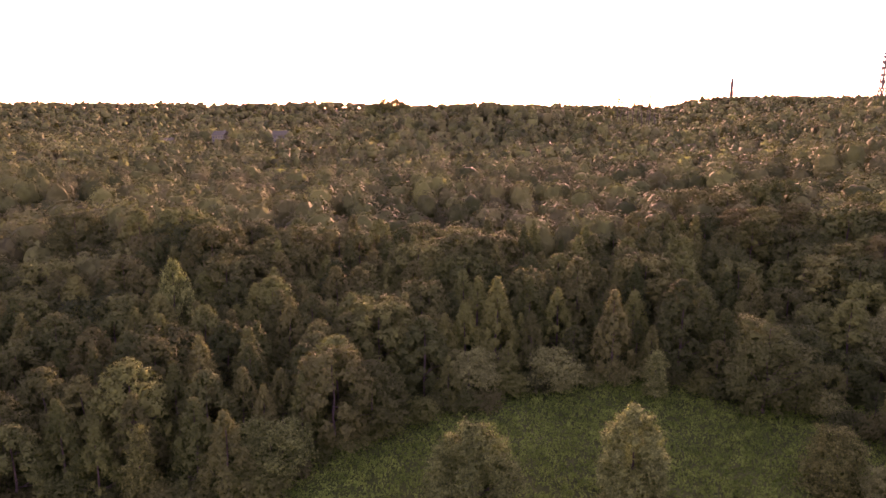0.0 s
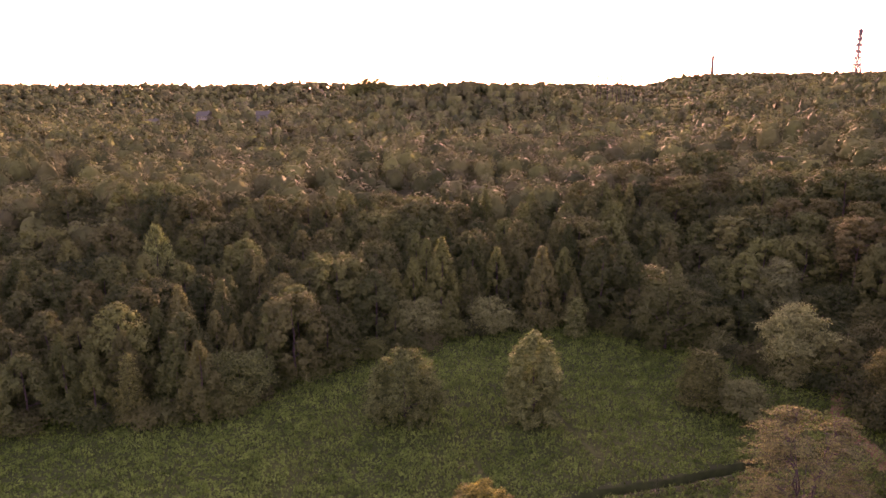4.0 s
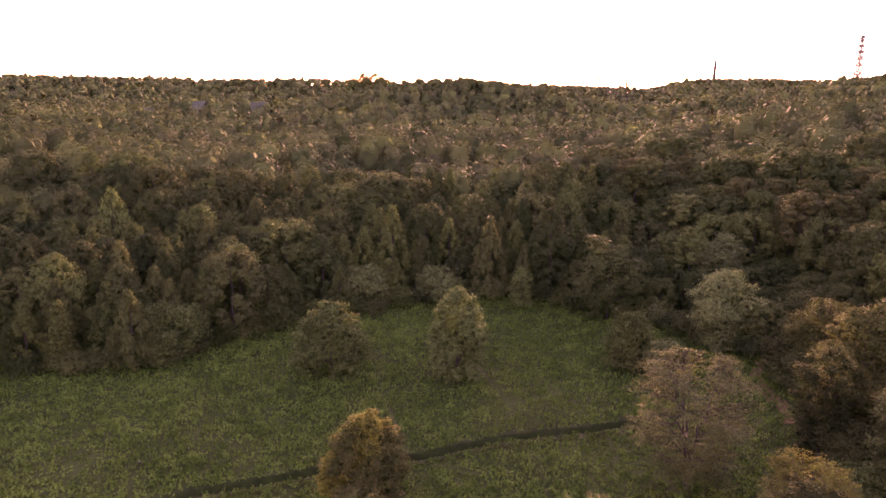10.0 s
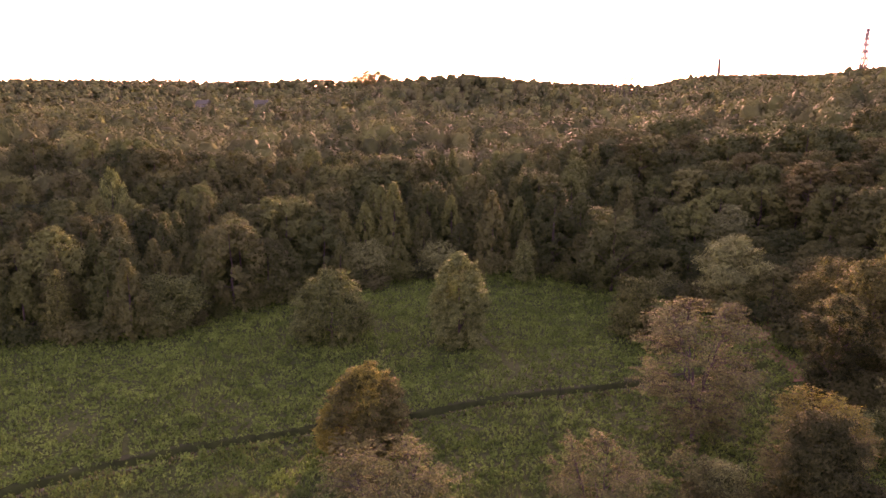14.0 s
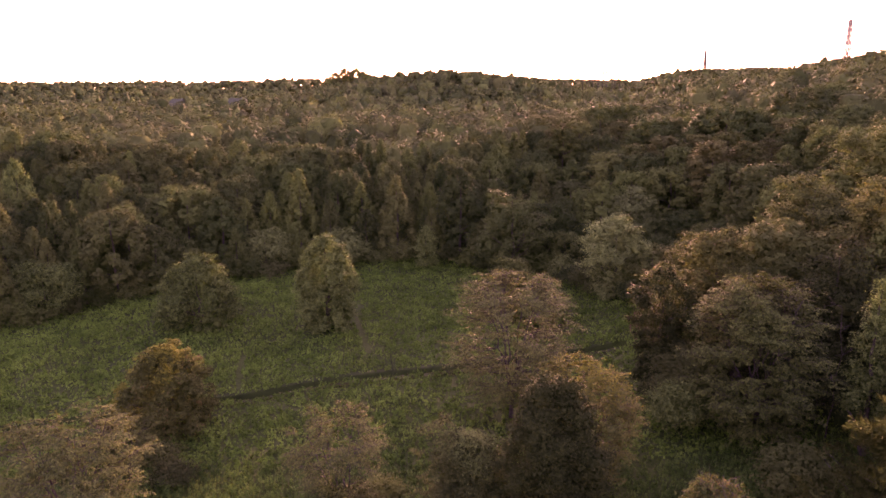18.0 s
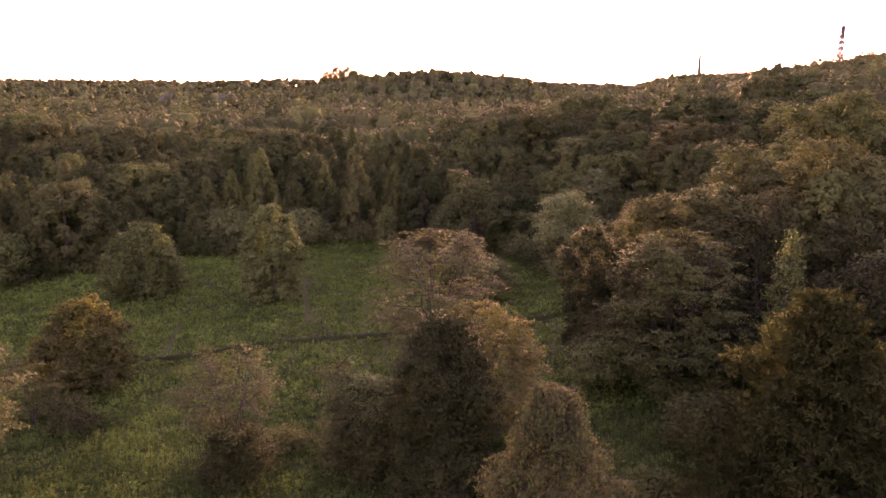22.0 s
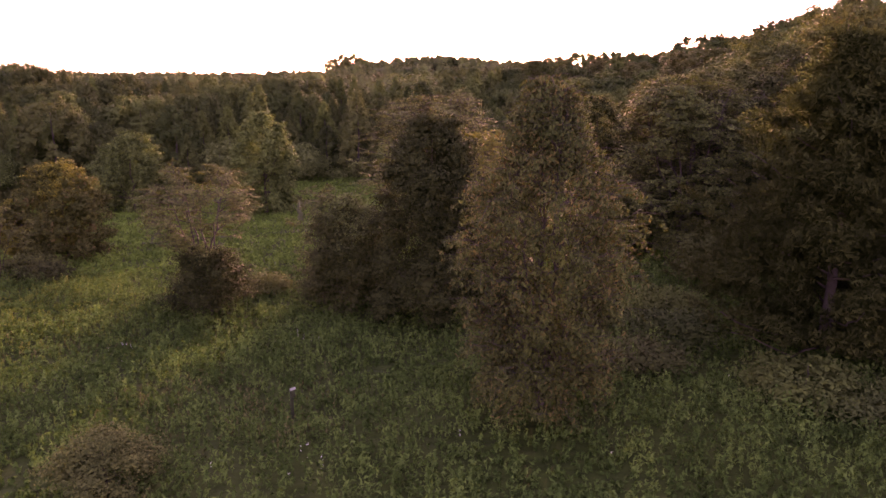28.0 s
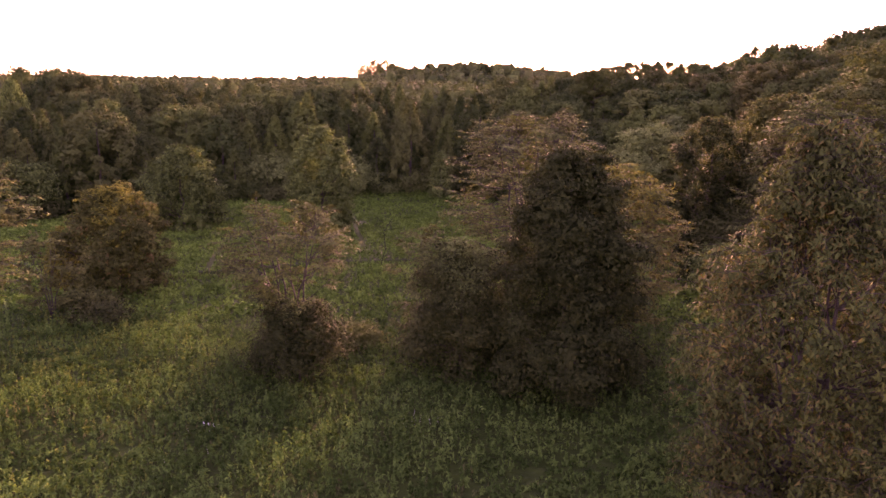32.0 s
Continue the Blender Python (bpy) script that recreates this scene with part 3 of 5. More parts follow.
def tufted_pine(name, x, y, top, r, leaf, label, seed, tufts=900, needles=46, size=0.5):
    """A pine clothed to the ground: boughs that end in upright tufts of needles."""
    rng = np.random.default_rng(seed)
    h = top - zg(x, y)
    e = plant_thing(name, x, y, label, "tree")
    path = bent((0, 0, -0.3), (0, 0, h * 0.96), rng, 9, 0.015)
    child("trunk", mesh_np("trunk", *tube(path, 0.3 * np.linspace(1, 0.12, 9), 8), BARK, True), e)
    heads = []
    for i in range(120):
        u = (i + 0.5) / 120
        a = i * 2.4 + rng.uniform(-0.4, 0.4)
        z = h * (0.03 + 0.9 * u)
        reach = r * min(1.0, 0.85 + u) * max(0.1, 1 - u ** 2.1) * rng.uniform(0.74, 1.14)
        tip = np.array([reach * math.cos(a), reach * math.sin(a), min(h * 0.97, z + 0.16 * reach)])
        s = np.array([0, 0, max(0.3, z - 0.2 * reach)])
        bough = bent(s, tip, rng, 6, 0.04, -0.05)
        if i % 4 == 0:
            child("limb", mesh_np("limb", *tube(bough, 0.07 * np.linspace(1, 0.3, 6), 5), BARK, True), e)
        across = np.array([-math.sin(a), math.cos(a), 0.0])
        for k in range(14):
            w = rng.uniform(0.12, 1.0)
            heads.append(s + (tip - s) * w + across * rng.normal(0, 0.17) * reach * w + [0, 0, rng.normal(0.1, 0.12)])
    heads = np.array(heads)
    which = rng.integers(0, len(heads), tufts)
    # upright young shoots on the bough ends
    shoots = heads[np.linalg.norm(heads[:, :2], axis=1) < 0.72 * r]
    rise = unit(rng.normal(0, 0.14, shoots.shape) + [0, 0, 1.0] + unit(shoots * [1, 1, 0] + 1e-6) * 0.18)
    m = 50
    up = np.repeat(rise, m, 0)
    t_ = rng.random((len(up), 1))
    fan = unit(np.cross(up, rng.normal(0, 1, up.shape)))
    aim = unit(up * (0.7 + 0.8 * t_) + fan * (0.75 - 0.5 * t_))
    foot = np.repeat(shoots, m, 0) + up * t_ * 0.6
    wide = unit(np.cross(aim, rng.normal(0, 1, up.shape))) * 0.016
    tri = np.stack([foot - wide, foot + wide, foot + aim * 0.26 * (1.15 - 0.5 * t_)], 1)
    shoot = (tri.reshape(-1, 3), np.arange(3 * len(tri)).reshape(-1, 3), np.repeat(unit(aim + [0, 0, 0.4]), 3, 0))
    inward = rng.random((tufts, 1)) ** 3 * 0.5
    base = heads[which] * np.concatenate([1 - inward, 1 - inward, np.ones((tufts, 1))], 1) + rng.normal(0, 0.034 * r, (tufts, 3)) * [1, 1, 0.6]
    base[:, 2] = np.clip(base[:, 2], 0.2, h - 0.5 * size)
    out = unit(base * [1, 1, 0] + 1e-6)
    axis = unit(out * 1.0 + [0, 0, 0.55] + rng.normal(0, 0.3, (tufts, 3)))
    b = np.repeat(base, needles, 0)
    ax = np.repeat(axis, needles, 0)
    n = len(b)
    along = rng.random((n, 1))
    spread = unit(np.cross(ax, rng.normal(0, 1, (n, 3))))
    d = unit(ax * (0.25 + 0.9 * along) + spread * (1.15 - 0.5 * along))
    root = b + ax * along * size
    ln = size * rng.uniform(0.5, 0.85, (n, 1)) * (1.05 - 0.35 * along)
    side = unit(np.cross(d, rng.normal(0, 1, (n, 3)))) * 0.021
    v = np.stack([root - side, root + side, root + d * ln], 1)
    ok = v[:, :, 2].max(axis=1) < h + 0.1
    v = v[ok]
    face = np.repeat(out, needles, 0)[ok]
    nv = np.repeat(unit(d[ok] * 0.5 + face * 0.55 + [0, 0, 0.5]), 3, 0)
    needle = (v.reshape(-1, 3), np.arange(3 * len(v)).reshape(-1, 3), nv)
    v, f, nv = join3([needle, shoot])
    v[:, 2] = np.maximum(v[:, 2], 0.02)
    child("crown", mesh_np("crown", v, f, leaf, True, nv), e)
    return e


# ---- ground sheet, ditch water, clay path ----
near = np.arange(-70, 92, 1.0)
gx = np.unique(np.concatenate([near, np.arange(-160, 220, 6.0), np.linspace(-900, 900, 61), [-4200, -3000, -2000, -1400, 1400, 2000, 3000, 4200]]))
gy = np.unique(np.concatenate([np.arange(-30, 118, 1.0), np.arange(118, 330, 5.0), np.linspace(330, 1500, 50), [-900, -400, -150, -80, -50, 1800, 2200, 3000, 4600]]))
X, Y = np.meshgrid(gx, gy, indexing="ij")
Z = land_cut(X, Y)
nx, ny = X.shape
I, J = np.meshgrid(np.arange(nx - 1), np.arange(ny - 1), indexing="ij")
I, J = I.ravel(), J.ravel()
quad = np.stack([I * ny + J, (I + 1) * ny + J, (I + 1) * ny + J + 1, I * ny + J + 1], 1)
ground = new("ground", mesh_np("ground", np.stack([X.ravel(), Y.ravel(), Z.ravel()], 1), quad, GROUND, True))
tagged(ground, "rolling ground of dark soil, grass and leaf litter", "ground", kind="structure")


def ribbon(points, profile, material, name, seg=1.0, level=False):
    """A strip along a line of points; profile: pairs of distance from the middle and height over the land."""
    pts = np.asarray(points, float)
    ln = np.concatenate([[0], np.cumsum(np.hypot(*np.diff(pts, axis=0).T))])
    s = np.arange(0, ln[-1], seg)
    cx, cy = np.interp(s, ln, pts[:, 0]), np.interp(s, ln, pts[:, 1])
    tx, ty = np.gradient(cx), np.gradient(cy)
    tl = np.hypot(tx, ty)
    sx, sy = -ty / tl, tx / tl
    rows_ = []
    for k, (w, dz) in enumerate(profile):
        wob = w * (1 + 0.14 * np.sin(s * 0.9 + k * 2) + 0.08 * np.sin(s * 2.3 + k))
        px, py = cx + sx * wob, cy + sy * wob
        rows_.append(np.stack([px, py, land(px, py) + dz], 1))
    v = np.stack(rows_, 1)
    m_, k_ = v.shape[:2]
    a, b = np.meshgrid(np.arange(m_ - 1), np.arange(k_ - 1), indexing="ij")
    a, b = a.ravel(), b.ravel()
    f = np.stack([a * k_ + b, a * k_ + b + 1, (a + 1) * k_ + b + 1, (a + 1) * k_ + b], 1)[:, ::-1]
    return new(name, mesh_np(name, v.reshape(-1, 3), f, material, True))


tagged(ribbon(DITCH, ((-2.0, 0.05), (-1.35, 0.04), (-0.8, 0.0), (-0.6, -0.9), (-0.3, -1.2), (0.3, -1.2), (0.6, -0.9), (0.85, -0.02), (1.35, 0.03), (1.9, 0.06)), SHADED_MUD, "ditch", 0.8), "narrow ditch with muddy banks, coloured dark for shade", "ditch", kind="structure")
tagged(ribbon([(64, 57), (65.5, 62), (65, 66), (66.5, 72), (72, 80), (80, 86)], ((-0.9, 0.02), (-0.45, 0.1), (0, 0.13), (0.45, 0.1), (0.9, 0.02)), CLAY, "path"), "bare red clay track at the wood's edge", "path", kind="structure")

# ---- single trees and bushes of the clearing ----
tree("poplar_tree", 22.7, 74.8, 13.3, 4.5, "dome", L_LIGHT, "dense egg-shaped pale green tree standing alone in the meadow", 1, low=0.02, n=20000, size=0.24, spread=0.8, rough_edge=1.4, outline=((0, 0.7), (0.2, 0.95), (0.5, 1.0), (0.75, 0.8), (0.9, 0.5), (1, 0.15)))
tree("willow_bush", 3.6, 76.5, 10.6, 5.6, "dome", L_LIGHT, "broad rounded olive-green bush standing in the meadow", 2, low=0.0, n=20000, size=0.22, category="bush", spread=1.3, outline=((0, 0.85), (0.3, 1.0), (0.6, 0.85), (0.82, 0.5), (1, 0.12)))
tree("alder_bush", 50.0, 79.5, 8.6, 4.0, "dome", L_BEECH, "rounded dull green bush at the meadow's edge", 3, low=0.0, n=9000, size=0.22, category="bush")
tree("alder_bush", 53.8, 74.5, 5.6, 3.3, "bush", L_GREY, "low grey-green bush beside the meadow", 4, low=0.0, n=7000, size=0.2, category="bush", spread=2.2)
tree("columnar_tree", -37.4, 77, 10.6, 2.6, "cone", L_BEECH, "narrow pointed green tree at the wood's edge", 5, low=0.02, n=7000, size=0.24)
tree("alder_tree", -22.8, 83, 7.9, 5.0, "bush", L_LIGHT, "wide pale green tree at the wood's edge", 6, low=0.02, n=10000, size=0.25, spread=2.0)
tree("sapling", 36.4, 109.5, 8.6, 2.4, "egg", L_LIGHT, "small pale green tree before the dark wood", 7, low=0.02, n=4500, size=0.25)
tree("hawthorn_bush", 4.4, 112, 7.6, 6.0, "bush", L_GREY, "spreading grey-green bush at the wood's edge", 8, low=0.0, n=9000, size=0.26, category="bush", spread=2.0)
tree("hawthorn_bush", 19.5, 114, 6.8, 5.0, "bush", L_GREY, "rounded grey-green bush at the wood's edge", 9, low=0.0, n=7000, size=0.26, category="bush", spread=2.0)
tree("hawthorn_bush", -9.6, 108, 6.4, 4.4, "bush", L_GREY, "small grey-green bush at the wood's edge", 10, low=0.0, n=6000, size=0.26, category="bush", spread=2.0)
# Yellow top: turning leaves, plus light on the upper fringe put into the colour.
tree("yellowing_tree", 12.9, 42.4, 9.3, 4.3, "dome", L_OLIVE, "round bushy tree with yellowing top by the ditch", 11, low=0.0, n=24000, size=0.18, spread=0.9, top_leaf=L_YELLOW, outline=((0, 0.8), (0.3, 1.0), (0.6, 0.9), (0.85, 0.58), (1, 0.2)))
tree("yellow_bush", 9.2, 40.4, 6.3, 1.5, "egg", L_YELLOW, "small yellow-leaved tree beside a larger bushy one", 51, low=0.1, n=4500, size=0.15, spread=1.2)
airy_tree("box_elder_tree", 46.2, 44, 15.7, 7.3, L_RUST, "airy spreading tree with thin rusty-green foliage", 12, low=0.12, tips=150, each=8, per=24, size=0.17, stems=7, limb_r=0.085, flat_top=0.48)
airy_tree("yellow_ash_tree", 50.2, 29, 12.9, 4.7, L_OLIVE, "leafy yellow-green tree behind a dark vine-covered one", 13, low=0.1, tips=130, each=8, per=28, size=0.15, stems=6, flat_top=0.45, top_leaf=L_YELLOW)
tree("vine_covered_tree", 46.7, 22.7, 13.7, 4.1, "dome", L_DARK, "dark dense tree wrapped in vines to the ground", 14, low=0.0, n=60000, size=0.13, droop=0.5, outline=((0, 1.0), (0.3, 0.98), (0.55, 0.86), (0.8, 0.7), (0.92, 0.5), (1, 0.2)), rough_edge=1.8)
tree("elder_bush", 41.3, 25.6, 8.6, 3.1, "dome", L_DARK, "dark tangled bush with pale-edged leaves", 15, low=0.02, n=30000, size=0.12, category="bush", spread=2.4, top_leaf=L_GREY)
airy_tree("wild_shoots", 39.2, 26.6, 9.3, 2.5, L_RUST, "thin upright shoots with sparse dull leaves", 16, low=0.12, tips=44, each=6, per=16, size=0.14, stems=8, limb_r=0.035, category="bush")
airy_tree("sumac_tree", 31.9, 24.4, 10.8, 4.3, L_RUST, "airy vase-shaped tree with olive-brown leaves", 17, low=0.42, tips=80, each=8, per=18, size=0.13, stems=6, limb_r=0.08, flat_top=0.6)
tree("bramble_bush", 32.6, 23.2, 5.6, 2.5, "bush", L_DARK, "dark bramble thicket round a tree's foot", 18, low=0.0, n=15000, size=0.11, category="bush", spread=3.4)
airy_tree("sumac_tree", 16.8, 17.8, 14.3, 5.0, L_RUST, "tall airy tree with rust-coloured leaves", 19, low=0.34, tips=110, each=8, per=24, size=0.15, stems=6, limb_r=0.07)
airy_tree("thin_tree", 12.8, 33, 7.1, 3.0, L_OLIVE, "small thin tree with sparse leaves and bare stems", 20, low=0.2, tips=46, each=6, per=18, size=0.14, stems=6, limb_r=0.06)
airy_tree("wild_cherry_tree", 51.4, 7.7, 15.8, 4.0, L_FRONT, "tall tapering tree with drooping brown-green leaves", 21, low=0.05, tips=470, each=7, per=26, size=0.095, stems=4, limb_r=0.06, droop=0.9, long=2.0, reach=(0.1, 0.4), spray=(0.14, 0.28), outline=((0, 0.65), (0.12, 0.85), (0.4, 0.97), (0.62, 1.0), (0.72, 0.75), (0.82, 0.36), (0.92, 0.25), (1, 0.08)))
tufted_pine("pine_tree", 66.5, 14, 18.2, 7.4, L_PINE, "dense dark pine with upright needle tufts", 22, tufts=8600, needles=34, size=0.5)
tree("slender_conifer", 74, 32, 18.3, 2.4, "cone", L_LIGHT, "slender pointed conifer before dark woods", 23, low=0.2, n=8000, size=0.17)
airy_tree("beech_tree", 67, 36.5, 16.8, 6.6, L_BEECH, "broad tree with layered pale green foliage", 24, low=0.06, tips=230, each=9, per=26, size=0.19, stems=7, flat_top=0.4)
tree("ivy_clad_tree", 61.9, 47.2, 15.1, 3.3, "dome", L_DARK, "dark ivy-clad tree with yellow-green top at the wood's edge", 25, low=0.02, n=22000, size=0.17, top_leaf=L_OLIVE, outline=((0, 0.7), (0.4, 0.8), (0.7, 1.0), (0.88, 0.75), (1, 0.3)))
tree("oak_tree", 86, 49.5, 23.6, 6.0, "round", L_OLIVE, "tall oak with a yellow-brown crown", 36, low=0.15, n=20000, size=0.22)
tree("oak_tree", 76.5, 53.0, 18.8, 5.6, "round", L_WOOD, "tall rounded oak turning brown at the wood's edge", 26, low=0.15, n=20000, size=0.24)
tree("oak_tree", 70.8, 55.5, 18.1, 4.8, "round", L_OLIVE, "rounded oak with yellow-brown crown", 27, low=0.12, n=17000, size=0.24)
tree("oak_tree", 84, 61, 22.4, 6.2, "round", L_RUST, "tall oak with russet-tinged crown", 28, low=0.2, n=18000, size=0.25)
tree("oak_tree", 98, 68, 29.0, 7.6, "round", L_WOOD, "very tall oak on the rising ground", 29, low=0.2, n=18000, size=0.27)
tree("ash_tree", 66.6, 84.2, 14.0, 5.4, "round", L_GREY, "grey-green rounded tree by the clay track", 30, low=0.04, n=13000, size=0.25)
tree("silver_maple_tree", 76.3, 111.5, 15.0, 5.6, "round", L_SILVER, "pale silvery tree among darker woods", 31, low=0.1, n=11000, size=0.28)
tree("oak_tree", 52.5, 104, 15.4, 6.5, "round", L_WOOD, "broad dark green oak at the wood's edge", 32, low=0.03, n=13000, size=0.27)
tree("ash_tree", 60.5, 110, 12.4, 5.5, "round", L_WOOD, "dull green rounded tree at the wood's edge", 33, low=0.03, n=10000, size=0.27)

# ---- the wood, tree by tree ----
wood_rng = np.random.default_rng(77)
HOUSES = ((-241, 600), (-194, 600), (-141, 600))


def wood_lobes(rng, h, r, low, kind):
    """The clumps of foliage that make up a woodland crown, from its foot to its tip."""
    n = {"round": 74, "egg": 64, "cone": 52, "pine": 54}[kind]
    span, out = h - low, []
    for i in range(n):
        u = ((i + rng.uniform(0.2, 0.8)) / n) ** 0.85
        a = i * 2.4 + rng.uniform(-0.45, 0.45)
        if kind == "round":
            prof = math.sqrt(max(0.0, 1 - (abs(u - 0.45) / 0.58) ** 2.3))
        elif kind == "egg":
            prof = max(0.0, 1 - (abs(u - 0.3) / 0.72) ** 1.7) ** 0.85
        elif kind == "cone":
            prof = min(1.0, 0.75 + u) * max(0.0, 1 - max(0.0, (u - 0.12) / 0.9) ** 1.15)
        else:
            prof = math.sqrt(max(0.0, 1 - (abs(u - 0.5) / 0.56) ** 2))
        s = r * rng.uniform(0.13, 0.27) * (0.55 + 0.45 * prof) * (1.15 if kind == "pine" else 1.0)
        rr = max(0.0, r * prof - s * 0.6) * (rng.uniform(0.45, 1.05) if kind == "pine" else rng.uniform(0.84, 1.06))
        tall = {"round": 0.85, "egg": 1.05, "cone": 1.35, "pine": 0.62}[kind]
        z = min(low + span * u, h - s * tall)
        out.append((rr * math.cos(a), rr * math.sin(a), z, s, s, s * tall))
    return np.array(out)


def wood_crown(rng, h, r, low, kind, n, size, hearts=2, whole=0.7):
    """Leaves on the clumps of a woodland crown, round a shaded heart."""
    lobes = wood_lobes(rng, h, r, low, kind)
    mid = np.array([0, 0, low + (h - low) * 0.4])
    p, d = lobe_points(rng, lobes, n // 3, 0.4 if hearts > 1 else 0.2, 0.8, 0.25)
    p, d = twigs(rng, p, d, 3, size * 0.45, 0.8)
    body = unit((p - mid) / [r, r, 0.6 * (h - low)])
    v, f, nv = leaves(rng, p, unit(d + whole * body), size, 1.25, 0.15, 0.35 if whole < 1 else 0.22, 0.0, 0.5, 0.0, 0.12)
    if hearts < 2:
        return lobes, join3([(v, f, nv), hull(lobes, mid, hearts + 1, 0.74 if hearts else 0.88)])
    fill, way = lobe_points(rng, lobes * [1, 1, 1, 0.8, 0.8, 0.8], n // 4, 0.6, 0.0, 0.25)
    inner = leaves(rng, fill, unit(way + whole * unit((fill - mid) / [r, r, 0.6 * (h - low)])), size * 1.5, 1.2, 0.1, 0.4, 0.0, 0.5, 0.0, 0.05)
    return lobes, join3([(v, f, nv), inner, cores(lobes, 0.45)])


def proto(name, kind, leaf, label, seed, h, r, low, n, size, bark=None):
    """A woodland tree, built once at the datum and copied."""
    rng = np.random.default_rng(seed)
    e = new(name)
    lobes, (v, f, nv) = wood_crown(rng, h, r, low * h, kind, n, size)
    path = bent((0, 0, -0.3), (0, 0, h * 0.9), rng, 6, 0.02)
    rad = 0.016 * h * np.linspace(1, 0.2, 6)
    pieces = [tube(path, rad, 6)]
    for i in np.argsort(-np.hypot(lobes[:, 0], lobes[:, 1]))[:5]:
        c = lobes[i, :3]
        s = path[2] * [1, 1, 0] + [0, 0, max(0.15 * h, c[2] - 2.0)]
        pieces.append(tube(bent(s, c, rng, 4, 0.05), 0.005 * h * np.linspace(1, 0.3, 4), 4))
    child("trunk", mesh_np("trunk", *join(pieces), bark or BARK, True), e)
    v[:, 2] = np.maximum(v[:, 2], 0.05)
    child("crown", mesh_np("crown", v, f, leaf, True, nv), e)
    return tagged(e, label, "tree", "trees of the wood")


ROUND = [proto("woodland_tree", "round", L_WOOD, "round-headed dark green tree of the dense wood", 100 + i, 15.0, 5.2 + 0.5 * i, 0.1, 7000, 0.33) for i in range(5)]
EGG = [proto("woodland_tree", "egg", L_LIGHT if i == 2 else L_WOOD, "upright olive-green tree of the dense wood", 110 + i, 15.0, 4.8 + 0.4 * i, 0.05, 6400, 0.31) for i in range(4)]
CONE = [proto("young_conifer", "cone", L_CONE, "narrow pointed young tree in a close stand", 120 + i, 15.0, 4.3 + 0.35 * i, 0.05, 5200, 0.29) for i in range(5)]
PINES = [proto("tall_pine", "pine", L_PINE, "tall dark pine with a clumped crown", 130 + i, 20.0, 5.2, 0.4, 6000, 0.34) for i in range(3)]
placed = {}


def room(x, y, d):
    cx, cy = int(x // 6), int(y // 6)
    for i in range(cx - 2, cx + 3):
        for j in range(cy - 2, cy + 3):
            for (ax, ay, ad) in placed.get((i, j), ()):
                if (ax - x) ** 2 + (ay - y) ** 2 < (0.5 * (d + ad)) ** 2:
                    return False
    placed.setdefault((cx, cy), []).append((x, y, d))
    return True


# True inside a padded wedge fitted to the camera's view; trees stand only there.
def in_view_wedge(x, y, pad=14):
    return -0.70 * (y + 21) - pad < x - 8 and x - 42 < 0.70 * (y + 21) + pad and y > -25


for hx, hy in ((-37.4, 77), (-22.8, 83), (36.4, 110), (4.4, 112), (19.5, 114), (-9.6, 108), (68.4, 86), (77.8, 114), (52.5, 104), (60.5, 110), (79.5, 52.5), (74, 59), (87, 67), (97, 68), (65.5, 35), (74, 32), (66.5, 14)):
    room(hx, hy, 6.0)
used = set()


def set_tree(pick, x, y, hgt, wide):
    """Puts a woodland tree, or a copy of it, on the land."""
    s = hgt / (20.0 if pick in PINES else 15.0)
    m = pose(x, y, zg(x, y), 0, 0, wood_rng.uniform(0, 360))
    if pick.name in used:
        t_ = copy_thing(pick, m)
    else:
        used.add(pick.name)
        pick.matrix_world = m
        t_ = pick
    t_.scale = (s * wide, s * wide, s)


def ridge_view_cap(x, y):
    """A cap on tree tops on the side ridge, fitted to the skyline along the camera's sight lines."""
    a = math.degrees(math.atan2(x - 45, y + 12))
    return 14.4 + math.hypot(x - 45, y + 12) * float(np.interp(a, (14, 16, 22, 25, 29, 40), (0.045, 0.07, 0.082, 0.082, 0.108, 0.15)))


# trees of the wood that stand out
for kind, x, y, top, wide in ((EGG[2], -51.7, 126.3, 20.5, 0.6), (EGG[0], -35, 104.5, 15, 1.0), (ROUND[1], -16, 92.5, 14.5, 1.0), (EGG[1], -55, 87.5, 13.5, 1.1), (CONE[1], 30.4, 116, 17.1, 1.0), (CONE[2], 34.5, 117, 17.5, 1.0)):
    if room(x, y, 5.0):
        set_tree(kind, x, y, top - zg(x, y), wide)
for kind, x, y, top, wide in ((EGG[0], 43.2, 118, 18.6, 1.0), (ROUND[2], -65, 167, 25, 1.0), (ROUND[3], -63, 160, 22.3, 0.9), (PINES[0], 84, 137, 21.5, 1.1), (ROUND[1], 93.3, 154, 27.0, 1.1), (ROUND[3], 105.9, 140, 30.0, 1.15), (ROUND[2], 111.5, 143.5, 29.2, 1.0), (ROUND[0], 99, 158, 26.9, 1.0), (ROUND[4], 124.6, 142, 33.6, 1.1), (ROUND[2], 131, 145, 34.6, 1.1), (PINES[1], 80, 140, 22, 1.0)):
    if room(x, y, 6.0):
        set_tree(kind, x, y, top - zg(x, y), wide)
